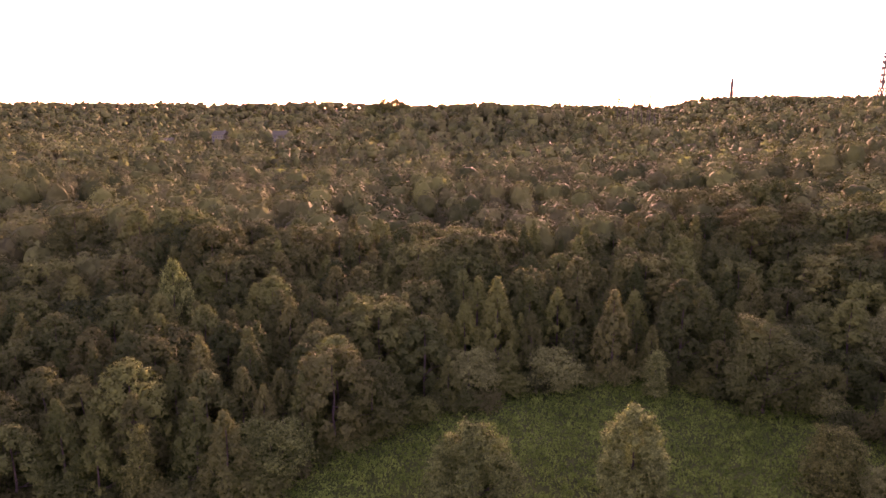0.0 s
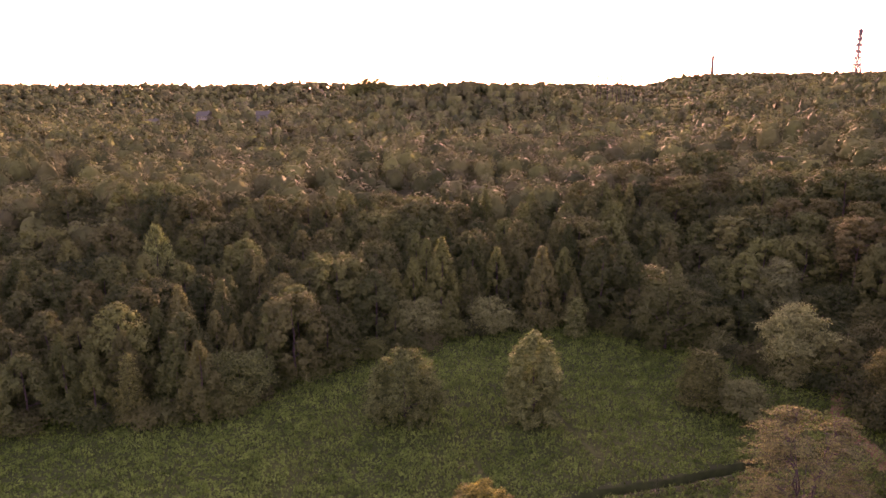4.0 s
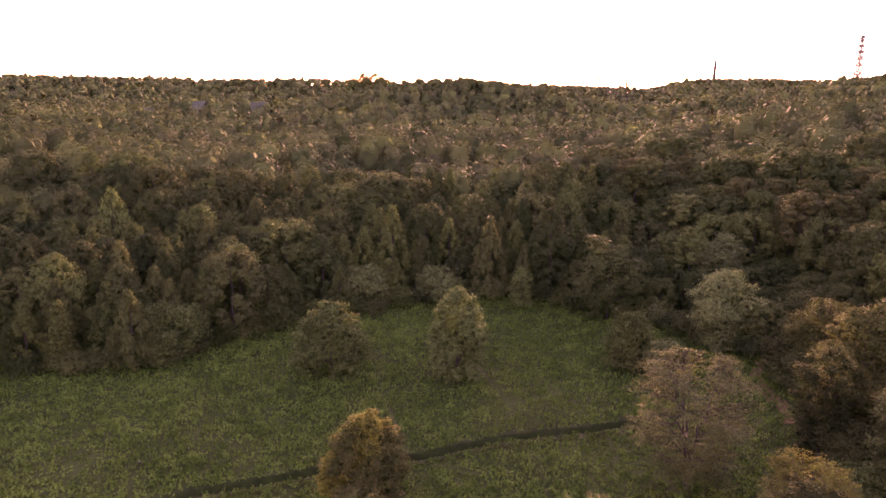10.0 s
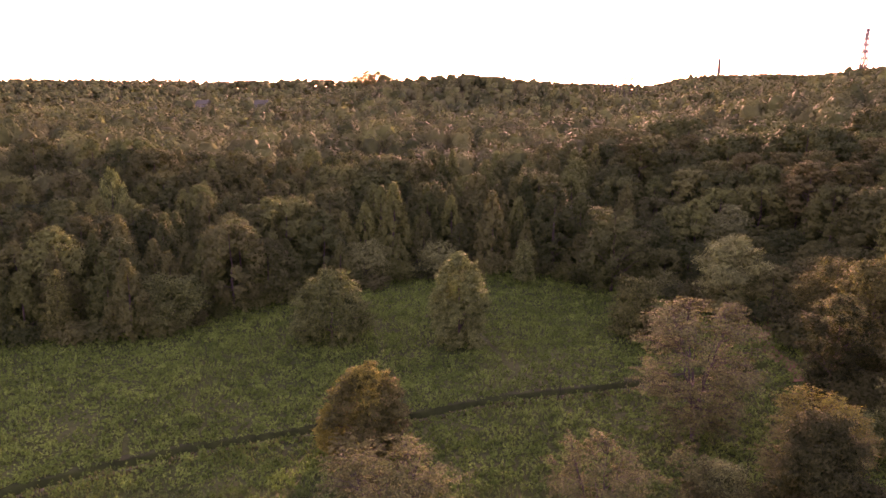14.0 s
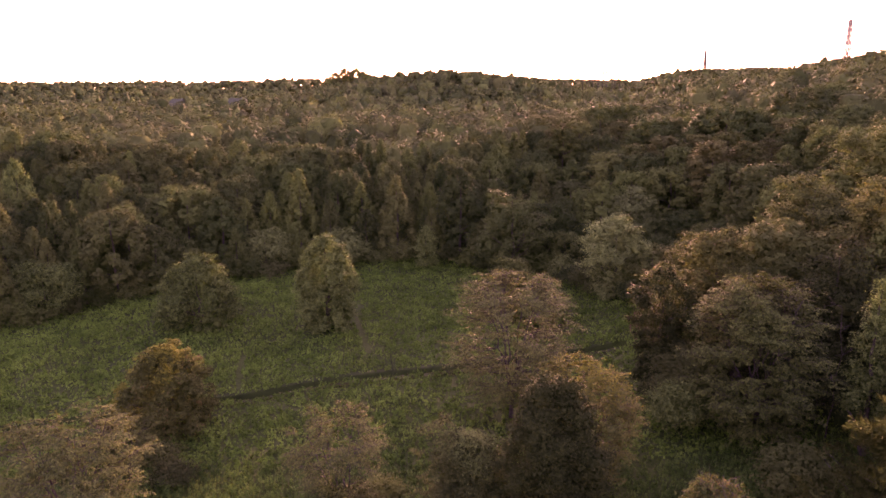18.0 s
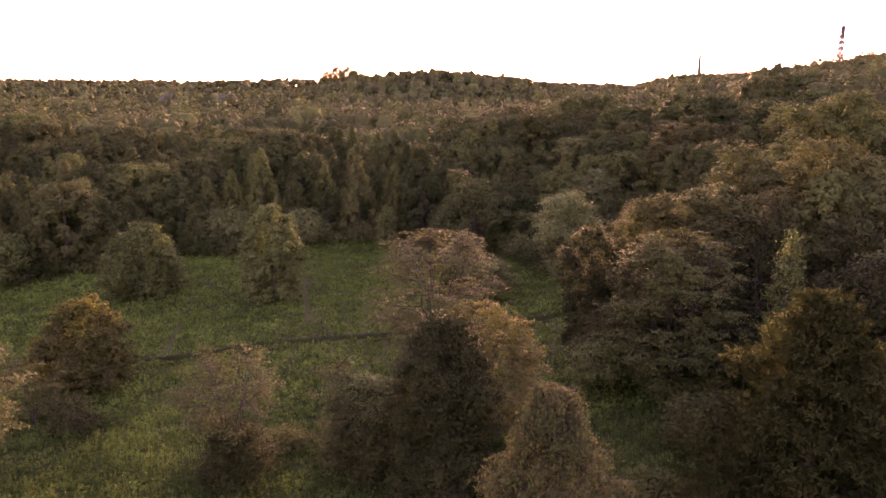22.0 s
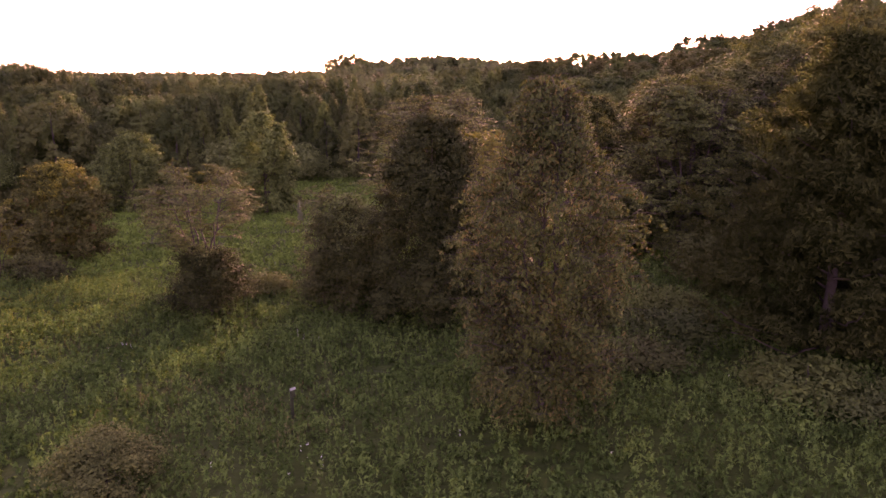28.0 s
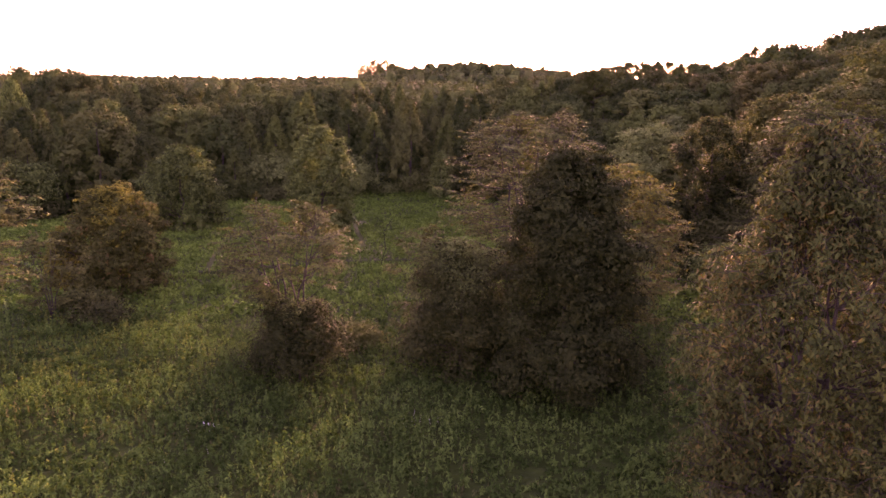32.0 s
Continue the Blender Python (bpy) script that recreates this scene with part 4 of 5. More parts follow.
for kind, x, y, top, wide in ((PINES[0], 88, 168, 26, 1.1), (ROUND[0], 88, 190, 29.6, 1.0), (ROUND[2], 79, 187, 27, 1.0), (ROUND[1], 97, 194, 30, 1.0), (ROUND[3], 71, 192, 27, 1.0), (ROUND[2], -52, 150, 23, 0.9), (EGG[1], -75, 165, 25, 1.0), (ROUND[0], -88, 160, 25, 1.0), (EGG[0], -20, 160, 20.5, 1.0), (ROUND[3], -5, 168, 21, 0.9), (PINES[1], 76, 132, 20, 1.1), (ROUND[0], -29, 139, 13.5, 1.0), (CONE[0], 10, 121, 18.2, 1.0), (PINES[1], 98, 120, 25, 1.0), (ROUND[0], 117.5, 146, 28.2, 1.0)):
    if room(x, y, 6.0):
        set_tree(kind, x, y, top - zg(x, y), wide)
far_spots = []
for _ in range(45000):
    y = wood_rng.uniform(0, 330)
    x = wood_rng.uniform(-260, 330)
    if not in_view_wedge(x, y) or in_clearing(x, y) or (58 < x < 84 and y < 50):
        continue
    if in_clearing(x, y - 2):
        continue
    stand = -80 < x < 62 and y < 178 and y > (60 if x < 0 else 96)
    d = (4.6 if stand else 8.3 if y > 172 else 6.6) * (1 + 0.15 * sm(150, 330, y)) * wood_rng.uniform(0.85, 1.2)
    if not room(x, y, d):
        continue
    if y > 172 or (x < -70 and y > 140) or x > 125:
        far_spots.append((x, y))
        continue
    if stand and wood_rng.random() < (0.72 if x > -10 else 0.45):
        pick, hgt = CONE[wood_rng.integers(5)], wood_rng.uniform(11.0, 16.5) + 2.5 * float(sm(110, 165, y))
    elif x > 60 and wood_rng.random() < 0.25:
        pick, hgt = PINES[wood_rng.integers(3)], wood_rng.uniform(17, 21)
    elif wood_rng.random() < (0.7 if stand else 0.35):
        pick, hgt = EGG[(0, 1, 3)[wood_rng.integers(3)]], wood_rng.uniform(12, 16.5) + 2.5 * float(sm(110, 165, y))
    else:
        pick, hgt = ROUND[wood_rng.integers(5)], wood_rng.uniform(12.5, 16.5) + 2.5 * float(sm(110, 165, y))
    if in_clearing(x, y - 9) or in_clearing(x - 8, y):
        hgt *= 0.86 if x < 5 else 0.74
    elif in_clearing(x, y - 16):
        hgt *= 0.93 if x < 5 else 0.87
    if 58 < x < 86 and 56 < y < 112:
        hgt = min(hgt, wood_rng.uniform(5.5, 8.5))
        pick = ROUND[wood_rng.integers(5)]
    if x > 80:
        hgt = max(5.0, min(hgt, ridge_view_cap(x, y) - zg(x, y) - wood_rng.uniform(0.0, 3.0)))
    set_tree(pick, x, y, hgt, wood_rng.uniform(0.85, 1.15))

# ---- far woods, one sheet of single crowns ----
y_far = 330.0
while y_far < 1450:
    step = 9.0 + (y_far - 330) * 0.011
    # Each row spans only the wedge that the camera's view covers.
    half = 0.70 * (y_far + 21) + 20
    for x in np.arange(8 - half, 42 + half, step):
        far_spots.append((x + wood_rng.uniform(-0.45, 0.45) * step, y_far + wood_rng.uniform(-0.45, 0.45) * step))
    y_far += step * 0.95
spots = [p for p in far_spots if not any(abs(p[0] - hx + 0.38 * (p[1] - hy)) < 11 and -26 < p[1] - hy < 9 for hx, hy in HOUSES)]


def far_crowns(spots, rng, n_leaf, size, hearts, name, label):
    """Many crowns in one mesh: a few crown shapes, each turned, stretched and set on the land."""
    shapes = []
    for i in range(8):
        kind = ("round", "round", "egg", "round", "egg", "round", "round", "round")[i]
        shapes.append(wood_crown(rng, 15.0, 5.0, 4.5 if size < 1 else 1.0, kind, n_leaf, size, hearts, 2.6)[1])
    vs, fs, ns, ts, at = [], [], [], [], 0
    for k, (x, y, *fixed) in enumerate(spots):
        z0 = zg(x, y)
        swell = 1 + 0.14 * math.sin(x * 0.043 + 2 * math.sin(y * 0.021)) * math.sin(y * 0.037 + 1)
        h = fixed[0] - z0 if fixed else rng.uniform(12.0, 17.5) * swell * (1 + 0.12 * float(sm(330, 900, y))) + 2.5 * float(sm(120, 160, x) * (1 - sm(300, 400, y)))
        r = (0.36 * h if fixed else rng.uniform(4.3, 6.4)) * (1 + 0.5 * float(sm(330, 1400, y)))
        v, f, nv = shapes[rng.integers(8)]
        a = rng.uniform(0, 6.28)
        c, s = math.cos(a), math.sin(a)
        w, q = r / 5.0, h / 15.0
        turn = np.array([[c, s, 0], [-s, c, 0], [0, 0, 1.0]])
        vs.append((v @ turn) * [w, w, q] + [x, y, z0])
        ns.append(unit((nv @ turn) / [w, w, q]))
        fs.append(f + at)
        ts.append(np.full(len(v), rng.random()))
        at += len(v)
    me = mesh_np(name, np.concatenate(vs), np.concatenate(fs), L_FAR, True, np.concatenate(ns))
    tone = me.attributes.new("tone", "FLOAT", "POINT")
    tone.data.foreach_set("value", np.concatenate(ts).astype(np.float32))
    return tagged(new(name, me), label, "woods", kind="stuff")


LANDMARKS = [(118, 192, 30.2), (135, 210, 32.2), (160, 217, 38.5), (129, 203, 30.5), (147, 214, 35), (119, 257, 30), (105, 255, 29.8), (112, 263, 30.5), (127, 262, 30.8), (140, 262, 32), (95, 200, 29), (106, 200, 29.5), (84, 196, 28.5), (-69.6, 175, 24.2), (-25, 211, 22.6), (28.5, 309, 28.5), (25.5, 312, 27.4), (31.5, 307, 27.6), (28, 222, 20.5), (-36, 227, 23), (36, 207, 22.6), (172, 222, 41), (186, 230, 43.5)]
near_far = [p for p in spots if p[1] < 330 and not any(math.hypot(p[0] - q[0], p[1] - q[1]) < 5.5 for q in LANDMARKS)] + LANDMARKS
far_crowns(near_far, wood_rng, 720, 0.56, 1, "woods", "dense green woods of round-headed trees")
far_crowns([p for p in spots if 330 <= p[1] < 700], wood_rng, 115, 1.2, 0, "woods", "wide dull green woods on the far slopes")
far_crowns([p for p in spots if p[1] >= 700], wood_rng, 20, 2.1, 0, "woods", "distant woods along the skyline, haze put into their colour")

# ---- small things of the meadow, far landmarks ----
WHITE = plain_mat("white_petals", [(0.3, (0.26, 0.3, 0.22)), (0.7, (0.36, 0.4, 0.3))], 9.0, bump=0)
WOOD = plain_mat("weathered_wood", [(0.3, (0.01, 0.016, 0.006)), (0.7, (0.022, 0.03, 0.012))], 6.0, bump=0.4)
PAINT = plain_mat("white_paint", [(0.3, (0.1, 0.125, 0.08)), (0.7, (0.15, 0.18, 0.12))], 5.0, bump=0.15)
STEEL = plain_mat("galvanised_steel", [(0.3, (0.04, 0.046, 0.032)), (0.7, (0.07, 0.08, 0.055))], 2.0, rough=0.6, bump=0, metallic=0.3)
SLATE = plain_mat("grey_shingles", [(0.3, (0.03, 0.04, 0.02)), (0.7, (0.05, 0.064, 0.034))], 1.5, bump=0.3)
SIDING = plain_mat("pale_siding", [(0.3, (0.07, 0.09, 0.05)), (0.7, (0.11, 0.135, 0.075))], 1.0, bump=0.2)
PANE = plain_mat("dark_pane", [(0.3, (0.03, 0.035, 0.04)), (0.7, (0.05, 0.055, 0.06))], 1.0, rough=0.08, bump=0)


def block(name, size, at, material, parent, label="", bevel=0.01, turn=(0, 0, 0)):
    bm = bmesh.new()
    bmesh.ops.create_cube(bm, size=1.0, matrix=pose(*at, *turn) @ Matrix.Diagonal((*size, 1)))
    if bevel:
        bmesh.ops.bevel(bm, geom=bm.edges[:], offset=bevel, segments=1, affect="EDGES")
    me = bpy.data.meshes.new(name)
    bm.to_mesh(me)
    bm.free()
    me.materials.append(material)
    return child(name, me, parent, label)


def stake(name, x, y, h, label, tilt):
    e = plant_thing(name, x, y, label, "post")
    block("post", (0.12, 0.12, h + 0.3), (0, 0, h * 0.5 - 0.15), WOOD, e, bevel=0.015)
    block("cap", (0.24, 0.16, 0.05), (0.05, 0, h + 0.03), PAINT, e, "white painted cap", 0.02, (tilt, -14, 20))
    block("box", (0.2, 0.16, 0.3), (0.04, 0, h - 0.17), WOOD, e, "dark weathered wooden box", 0.015, (0, -4, 20))
    return e


stake("nest_box", 41.25, 7.5, 1.5, "weathered nest box on a post with white lid", 16)
stake("marker_post", -12.6, 46.6, 0.95, "short white-topped post in the meadow", -8)


def snag(name, x, y, h, seed, label, wood=PALE_BARK, thick=0.06):
    """A small dead tree: bare grey stem and forked twigs."""
    rng = np.random.default_rng(seed)
    e = plant_thing(name, x, y, label, "dead tree")
    path = bent((0, 0, -0.2), (0.2, 0.1, h), rng, 7, 0.04)
    child("trunk", mesh_np("trunk", *tube(path, thick * np.linspace(1, 0.25, 7), 6), wood, True), e)
    for i in range(9):
        s = path[2 + i % 5]
        a = i * 2.4
        tip = s + np.array([math.cos(a), math.sin(a), rng.uniform(0.3, 0.9)]) * rng.uniform(0.7, 1.5)
        lp = bent(s, tip, rng, 5, 0.1)
        pieces = [tube(lp, 0.03 * np.linspace(1, 0.3, 5), 5)]
        for q in range(3):
            pieces.append(tube(bent(lp[2 + q % 2], lp[3] + rng.normal(0, 0.45, 3) + [0, 0, 0.25], rng, 3, 0.05), 0.014 * np.linspace(1, 0.4, 3), 4))
        child("limb", mesh_np("limb", *join(pieces), wood, True), e)
    return e


snag("dead_sapling", 33.4, 51.5, 4.6, 61, "small bare dead tree beside the ditch", WOOD)
snag("dead_sapling", 72.4, 34.5, 12.0, 62, "tall bare dead stem before dark woods", BARK, 0.06)


def mound(x, y, h, r, leaf, seed, name, label, n=3500, size=0.14):
    return tree(name, x, y, zg(x, y) + h, r, "bush", leaf, label, seed, low=0.0, n=n, size=size, category="bush", limbs=4, limb_r=0.05, spread=2.4)


for i, (bx, by, bh, br) in enumerate(((59.5, 15.5, 1.7, 2.4), (63, 9, 1.6, 2.6), (57, 12.5, 1.3, 2.0), (60.5, 20, 1.8, 2.4), (66, 5.5, 1.7, 2.6), (56.5, 18.5, 1.4, 2.0), (70, 10, 1.8, 2.5))):
    mound(bx, by, bh, br, L_CONE if i % 2 else L_WOOD, 200 + i, "bramble_mound", "low tangled bramble mound in the shade")
mound(36.2, 2.2, 2.2, 1.8, L_RUST, 220, "dogwood_bush", "small leafy bush with brown tinge in tall weeds", 9000, 0.075)
mound(13.5, 35.5, 1.6, 2.2, L_RUST, 221, "bramble_mound", "low rusty bramble mound in the meadow", 3000, 0.15)
mound(16.5, 32, 1.5, 1.8, L_DARK, 222, "bramble_mound", "dark low bramble mound in the meadow", 2500, 0.15)
mound(34.5, 29.5, 1.4, 1.8, L_CONE, 223, "bramble_mound", "low green bramble mound beside bushes", 2500, 0.15)
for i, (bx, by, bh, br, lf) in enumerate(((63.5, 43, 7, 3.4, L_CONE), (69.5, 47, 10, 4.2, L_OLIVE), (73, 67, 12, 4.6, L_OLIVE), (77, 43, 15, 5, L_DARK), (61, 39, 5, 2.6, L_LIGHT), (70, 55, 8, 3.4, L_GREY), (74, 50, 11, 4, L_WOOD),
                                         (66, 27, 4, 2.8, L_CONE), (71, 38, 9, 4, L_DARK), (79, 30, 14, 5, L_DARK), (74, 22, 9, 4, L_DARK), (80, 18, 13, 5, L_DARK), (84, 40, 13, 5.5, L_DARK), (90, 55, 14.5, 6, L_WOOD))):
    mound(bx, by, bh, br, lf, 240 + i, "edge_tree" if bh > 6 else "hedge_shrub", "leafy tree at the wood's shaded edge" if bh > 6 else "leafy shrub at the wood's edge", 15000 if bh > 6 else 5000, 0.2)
EDGE = np.random.default_rng(9)
for i in range(2, 16):
    (ax, ay), (bx, by) = CLEARING[i], CLEARING[i + 1]
    ln = math.hypot(bx - ax, by - ay)
    for s in np.arange(2.0, ln, 5.2):
        px, py = ax + (bx - ax) * s / ln + EDGE.uniform(-1, 1), ay + (by - ay) * s / ln + EDGE.uniform(0.5, 3.0)
        if px > 60 and py < 75:
            continue
        mound(px, py, EDGE.uniform(2.2, 5.0), EDGE.uniform(2.0, 3.4), (L_CONE, L_GREY, L_WOOD, L_WOOD)[EDGE.integers(4)], 300 + i * 20 + int(s), "hedge_shrub", "leafy shrub at the wood's edge", 2000, 0.27)


BRUSH = np.random.default_rng(19)
for i in range(70):
    px, py = BRUSH.uniform(68, 100), BRUSH.uniform(60, 116)
    if px - 66 < (py - 72) * 0.5 - 1 and px < 74 or px < 64 + 0.12 * (py - 57) + 3:
        continue
    if math.hypot(px - 77.8, py - 114) < 7 or math.hypot(px - 66.8, py - 84.5) < 7:
        continue
    mound(px, py, BRUSH.uniform(3.0, 6.5), BRUSH.uniform(2.4, 3.8), (L_CONE, L_DARK, L_WOOD, L_WOOD)[BRUSH.integers(4)], 500 + i, "hedge_shrub", "leafy shrub under the wood's taller trees", 1800, 0.27)


def pylon(x, y, top, label):
    """A lattice mast: four legs that lean together, rings and cross braces, three pairs of arms."""
    e = plant_thing("transmission_tower", x, y, label, "tower", "power line towers")
    h = top - zg(x, y)
    w0, w1 = h * 0.06, h * 0.018
    corner = ((-1, -1), (1, -1), (1, 1), (-1, 1))

    def at(c, u):
        w = w0 + (w1 - w0) * u ** 0.75
        return np.array([c[0] * w, c[1] * w, u * h - (0.4 if u == 0 else 0)])
    levels = [0, 0.16, 0.31, 0.45, 0.57, 0.68, 0.78, 0.87, 0.94, 1.0]
    for c in corner:
        child("leg", mesh_np("leg", *tube([at(c, u) for u in levels], np.linspace(1.3, 0.75, len(levels)), 4), STEEL), e)
    for i in range(len(levels) - 1):
        pieces = []
        for k in range(4):
            c, d = corner[k], corner[(k + 1) % 4]
            pieces.append(tube([at(c, levels[i]), at(d, levels[i + 1])], [0.52 - 0.02 * i] * 2, 4))
            pieces.append(tube([at(d, levels[i]), at(c, levels[i + 1])], [0.52 - 0.02 * i] * 2, 4))
            pieces.append(tube([at(c, levels[i + 1]), at(d, levels[i + 1])], [0.52 - 0.02 * i] * 2, 4))
        child("brace", mesh_np("brace", *join(pieces), STEEL), e)
    for u, ln in ((0.72, 0.12), (0.83, 0.15), (0.94, 0.11)):
        for sgn in (-1, 1):
            tip = np.array([sgn * ln * h, 0, u * h + 0.4])
            pieces = [tube([at((sgn, k), u), tip], [0.36, 0.28], 4) for k in (-1, 1)] + [tube([at((sgn, 1), u + 0.03), tip], [0.34, 0.28], 4)]
            child("arm", mesh_np("arm", *join(pieces), STEEL), e)
    return e


pylon(632, 1000, 139, "tall grey steel lattice tower above distant woods")
pylon(540, 1300, 119, "faint grey lattice tower on the skyline")


def cottage(x, y, w, d, h, yaw, label):
    e = plant_thing("house", x, y, label, "house", "houses among the woods", yaw)
    block("wall", (w, d, h + 0.8), (0, 0, h / 2 - 0.4), SIDING, e, "pale siding wall", 0.03)
    rise = d * 0.36
    v = np.array([(-w / 2 - 0.5, -d / 2 - 0.5, h - 0.2), (w / 2 + 0.5, -d / 2 - 0.5, h - 0.2), (w / 2 + 0.5, d / 2 + 0.5, h - 0.2), (-w / 2 - 0.5, d / 2 + 0.5, h - 0.2), (-w / 2 - 0.5, 0, h + rise), (w / 2 + 0.5, 0, h + rise)])
    bm = bmesh.new()
    vs = [bm.verts.new(p) for p in v]
    for f in ((0, 1, 5, 4), (2, 3, 4, 5), (0, 4, 3), (1, 2, 5), (3, 2, 1, 0)):
        bm.faces.new([vs[i] for i in f])
    me = bpy.data.meshes.new("roof")
    bm.to_mesh(me)
    bm.free()
    me.materials.append(SLATE)
    child("roof", me, e, "grey shingled gable roof")
    for fl in range(2):
        for k in range(4):
            block("window", (1.0, 0.12, 1.4), (-w * 0.36 + k * w * 0.24, -d / 2 - 0.02, 1.6 + fl * 2.9), PANE, e, "dark window", 0.02)
    block("chimney", (0.9, 0.9, 2.6), (w * 0.25, d * 0.15, h + rise - 0.4), SIDING, e, bevel=0.02)
    return e


for (hx, hy), (w, yaw) in zip(HOUSES, ((11, 12), (12, -20), (14, 5))):
    cottage(hx, hy, w, 10, 6.4, yaw, "weathered grey two-storey house among far trees")

# tall trees on the far skyline
sky_rng = np.random.default_rng(40)
for i in range(9):
    x = 233 + i * 6.2 + sky_rng.uniform(-1.2, 1.2)
    y = 921 + sky_rng.uniform(-8, 8)
    tree("skyline_pine", x, y, 79.0 + sky_rng.uniform(-3.0, 3.0), 2.8, "pine", L_PINE, "tall bare-stemmed pine on the far skyline", 400 + i, low=0.72, n=420, size=0.9, trunk_r=0.75, group="pines on the skyline", limbs=4, spray=4)
# L_LIGHT on these oaks stands in for the haze over the far hill.
for i, (x, y, top) in enumerate(((-74, 728, 63), (-62, 731, 68), (-51, 729, 67), (-41, 733, 64), (-32, 730, 59))):
    tree("skyline_oak", x, y, top, 9.5, "round", L_LIGHT, "large round-headed tree on the far hill", 420 + i, low=0.3, n=4500, size=0.6, group="oaks on the hill", limbs=4, spray=4, spread=0.9, rough_edge=1.0)

# ---- meadow plants ----
weed_rng = np.random.default_rng(5)


TRAILS = [np.array(t, float) for t in ([(13.5, 64), (14.6, 58), (16.3, 52)], [(-13, 46), (-12.2, 43.5), (-10.5, 39.5)], [(30, 62), (28, 72), (24, 90)])]


def trail_distance(x, y):
    best = np.full(len(x), 99.0)
    for tr in TRAILS:
        for (ax, ay), (bx, by) in zip(tr[:-1], tr[1:]):
            dx, dy = bx - ax, by - ay
            u = np.clip(((x - ax) * dx + (y - ay) * dy) / (dx * dx + dy * dy), 0, 1)
            best = np.minimum(best, np.hypot(x - ax - u * dx, y - ay - u * dy))
    return best


def weeds(name, label, mat, box, density, leaf, height, per, keep, seed, gap=1.0, up=0.45, clump=10, wide=0.4):
    """Many small plants, each a tuft of leaves on the ground, that stand in clumps tallest at the middle."""
    rng = np.random.default_rng(seed)
    (x0, x1), (y0, y1) = box
    n = int((x1 - x0) * (y1 - y0) * density)
    m = n // clump + 1
    which = rng.integers(0, m, n)
    lift = rng.uniform(0.55, 1.35, m)[which]
    off = rng.normal(0, wide, (n, 2)) * rng.uniform(0.6, 1.4, m)[which][:, None]
    loose = rng.random(n) < 0.5
    off[loose] = rng.uniform(-4, 4, (loose.sum(), 2))
    x, y = rng.uniform(x0, x1, m)[which] + off[:, 0], rng.uniform(y0, y1, m)[which] + off[:, 1]
    lift = np.where(loose, 0.62, lift * (1.15 - 0.5 * np.minimum(1.0, np.hypot(off[:, 0], off[:, 1]) / (2 * wide))))
    ok = keep(x, y) & (ditch_distance(x, y) > gap) & (trail_distance(x, y) > 0.35)
    x, y, lift = x[ok], y[ok], lift[ok]
    n = len(x)
    z = land(x, y)
    tall = height * lift * rng.uniform(0.7, 1.3, n) * (0.75 + 0.5 * np.sin(x * 0.31 + np.sin(y * 0.23) * 2) * np.sin(y * 0.27 + 1))
    u = rng.random((n, per))
    a = rng.uniform(0, 6.28, (n, per))
    rr = leaf * 0.7 * rng.random((n, per))
    p = np.stack([x[:, None] + rr * np.cos(a), y[:, None] + rr * np.sin(a), z[:, None] + tall[:, None] * (0.15 + 0.85 * u)], 2).reshape(-1, 3)
    d = np.stack([np.cos(a), np.sin(a), np.full(a.shape, 0.9)], 2).reshape(-1, 3)
    v, f, nv = leaves(rng, p, d, leaf, 1.9, 0.0, 0.5, up, 0.5)
    ob = new(name, mesh_np(name, v, f, mat, True, nv))
    return tagged(ob, label, "meadow plants", kind="stuff")


clear_path = np.array(CLEARING)


def open_ground(x, y):
    """True inside the clearing."""
    inside = np.zeros(len(x), bool)
    n = len(clear_path)
    for i in range(n):
        (ax, ay), (bx, by) = clear_path[i], clear_path[i - 1]
        hit_ = (ay > y) != (by > y)
        with np.errstate(divide="ignore", invalid="ignore"):
            inside ^= hit_ & (x < (bx - ax) * (y - ay) / (by - ay + 1e-12) + ax)
    return inside


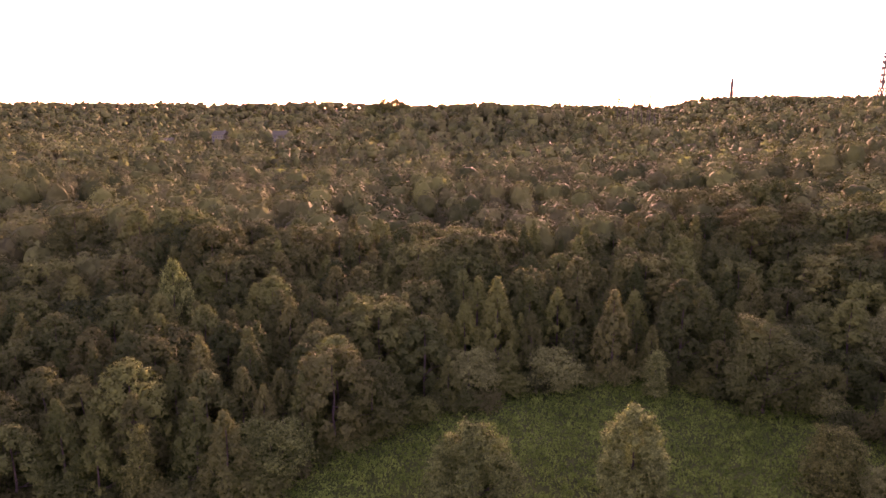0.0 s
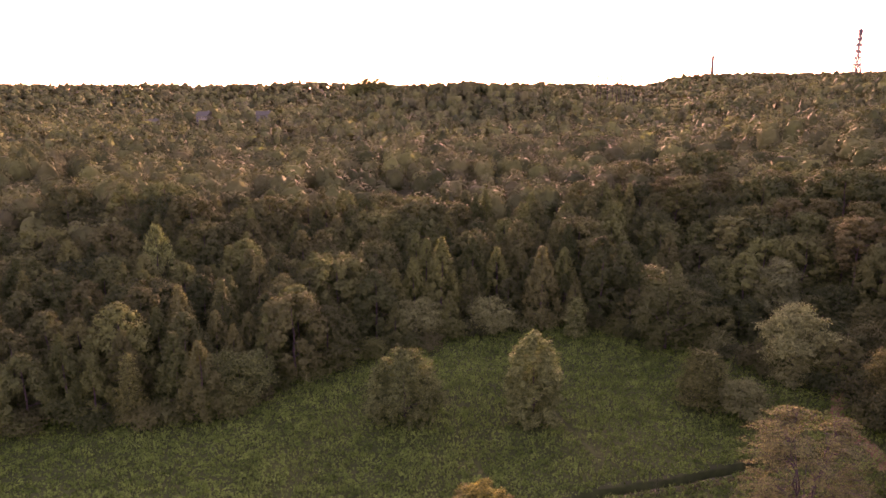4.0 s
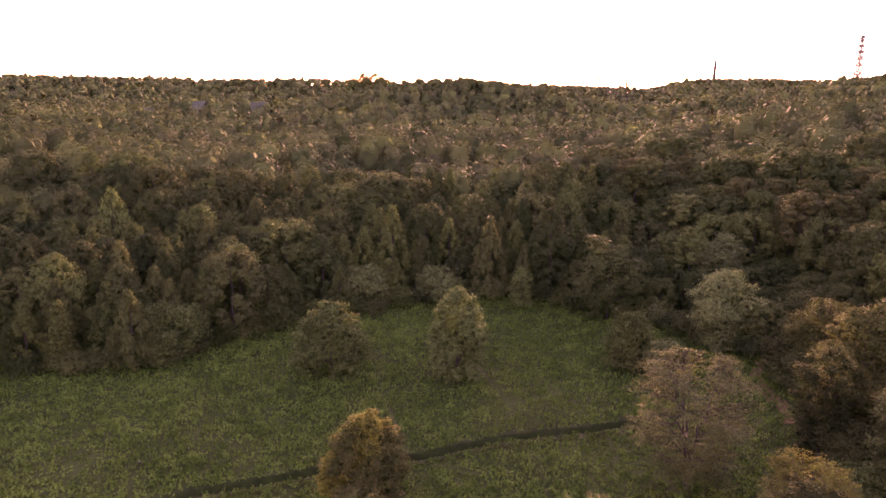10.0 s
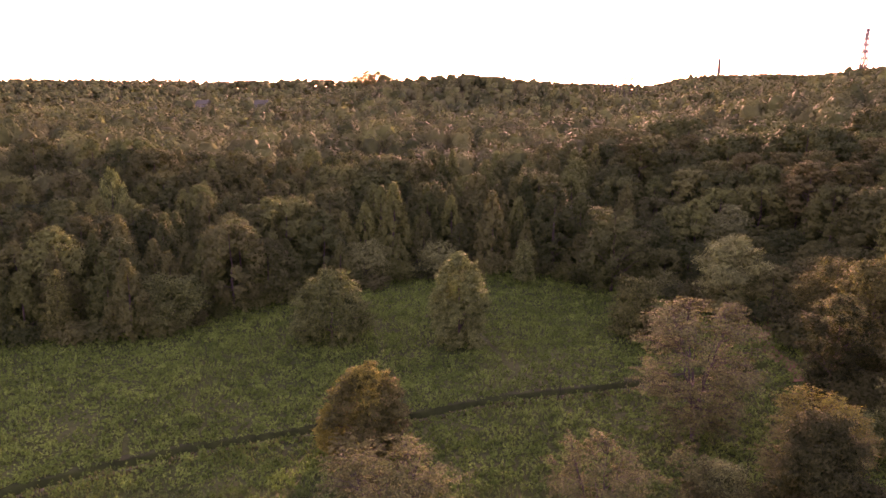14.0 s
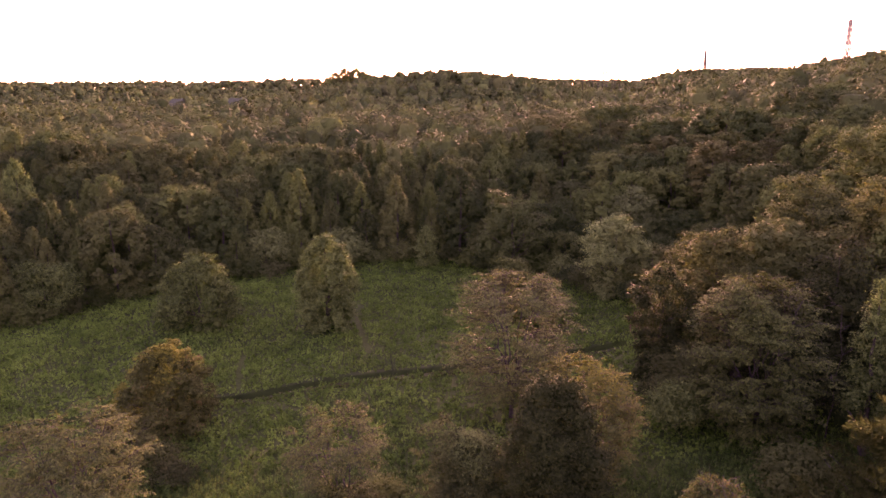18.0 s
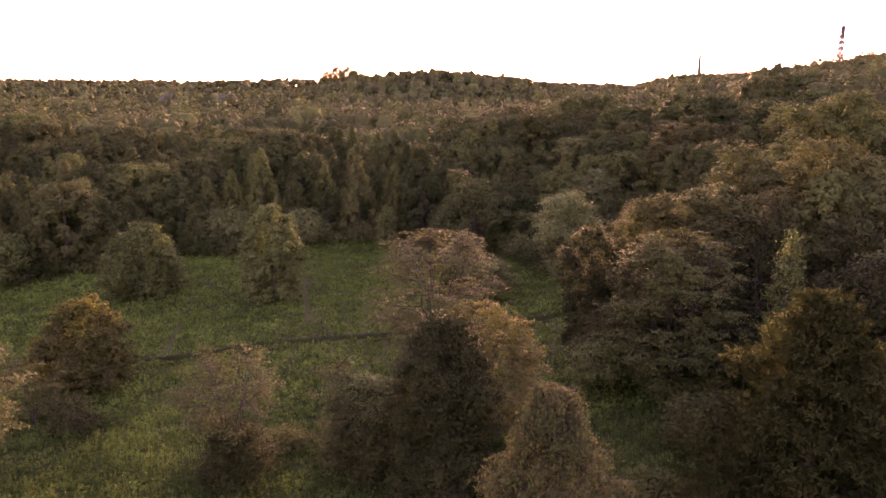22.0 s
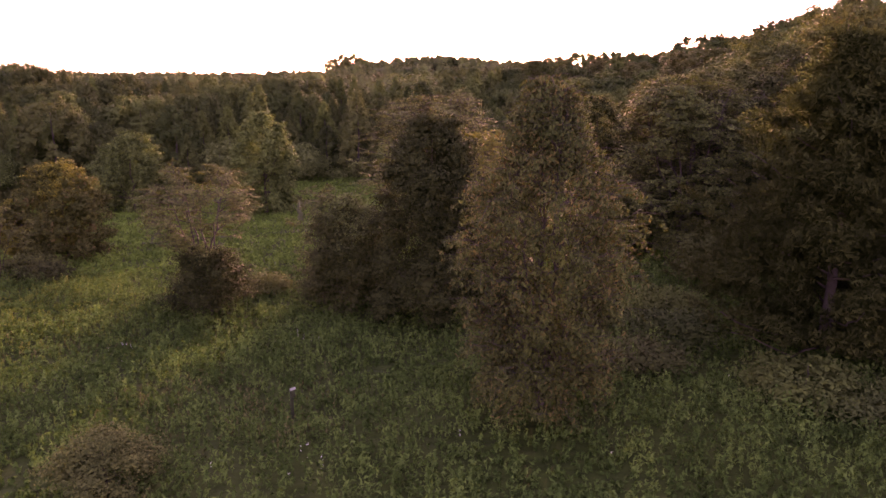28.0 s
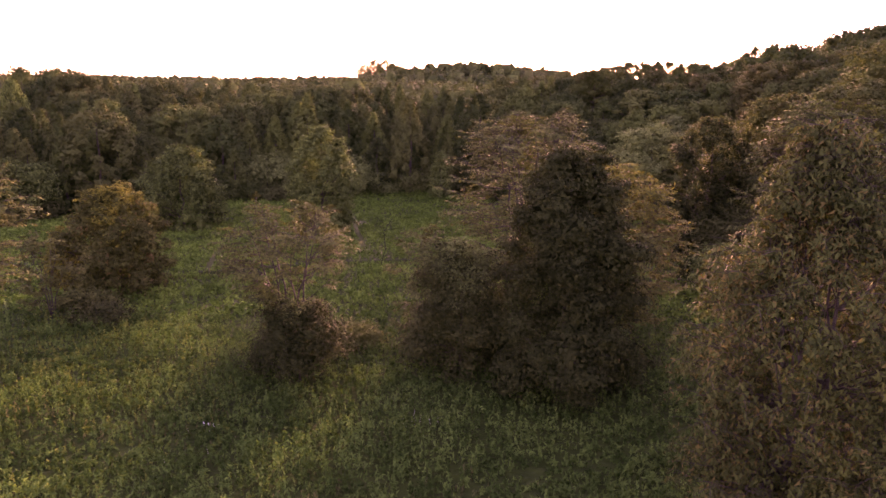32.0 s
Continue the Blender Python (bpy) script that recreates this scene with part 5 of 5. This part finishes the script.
weeds("meadow_weeds", "knee-high leafy green weeds covering the meadow", L_WEED, ((-75, 84), (18, 120)), 9.0, 0.18, 0.75, 5, lambda x, y: ((y > 34) | (x < -12)) & (open_ground(x, y) | open_ground(x, y - 5) | open_ground(x - 14, y) | open_ground(x - 7, y)), 51)
weeds("meadow_weeds", "tall leafy green weeds in the near meadow", L_TALL, ((-12, 80), (-4, 34)), 20.0, 0.105, 1.1, 8, lambda x, y: open_ground(x, y) | (x > 50), 52, up=0.8, clump=9, wide=0.2)
# Yellow patch painted where the sun reaches the meadow's left side.
weeds("goldenrod", "patch of yellow-green weeds coloured as if sunlit", L_GOLD, ((-30, 36), (4, 44)), 9.0, 0.095, 1.0, 9,
      lambda x, y: open_ground(x, y) & (np.where(x < 12, np.sin(x * 0.2 + 1.3) * np.sin(y * 0.17) * 0.7, 1.1 * np.exp(-((x - 20.5 + 0.55 * (y - 25)) / 5.5) ** 2 - ((y - 25.5) / 8.5) ** 2)) > weed_rng.random(len(x)) * 0.9), 53, wide=0.3)
weeds("dry_stalks", "brown dry stalks standing among the weeds", L_DRY, ((8, 44), (-2, 18)), 4.0, 0.09, 1.15, 8,
      lambda x, y: open_ground(x, y) & (np.sin(x * 0.23 + 2.0) * np.cos(y * 0.3 + 0.5) > 0.1 + 0.5 * weed_rng.random(len(x))), 54, up=1.6)
weeds("bank_grass", "pale dry grass along the ditch's lip", L_DRY, ((-40, 64), (22, 66)), 7.0, 0.16, 0.4, 5,
      lambda x, y: (ditch_distance(x, y) < 2.6) & (ditch_distance(x, y + 0.6) < ditch_distance(x, y)), 55, gap=0.85, up=0.8)
weeds("white_asters", "small white wildflowers among the weeds", WHITE, ((26, 62), (-3, 20)), 0.12, 0.05, 1.0, 5,
      lambda x, y: open_ground(x, y) & (np.sin(x * 0.5) * np.sin(y * 0.43 + 1) > 0.2), 56)
weeds("meadow_weeds", "thin leafy weeds in the meadow's near part", L_TALL, ((-60, 100), (-40, -4)), 3.0, 0.3, 0.8, 5, lambda x, y: x < 1e9, 57)
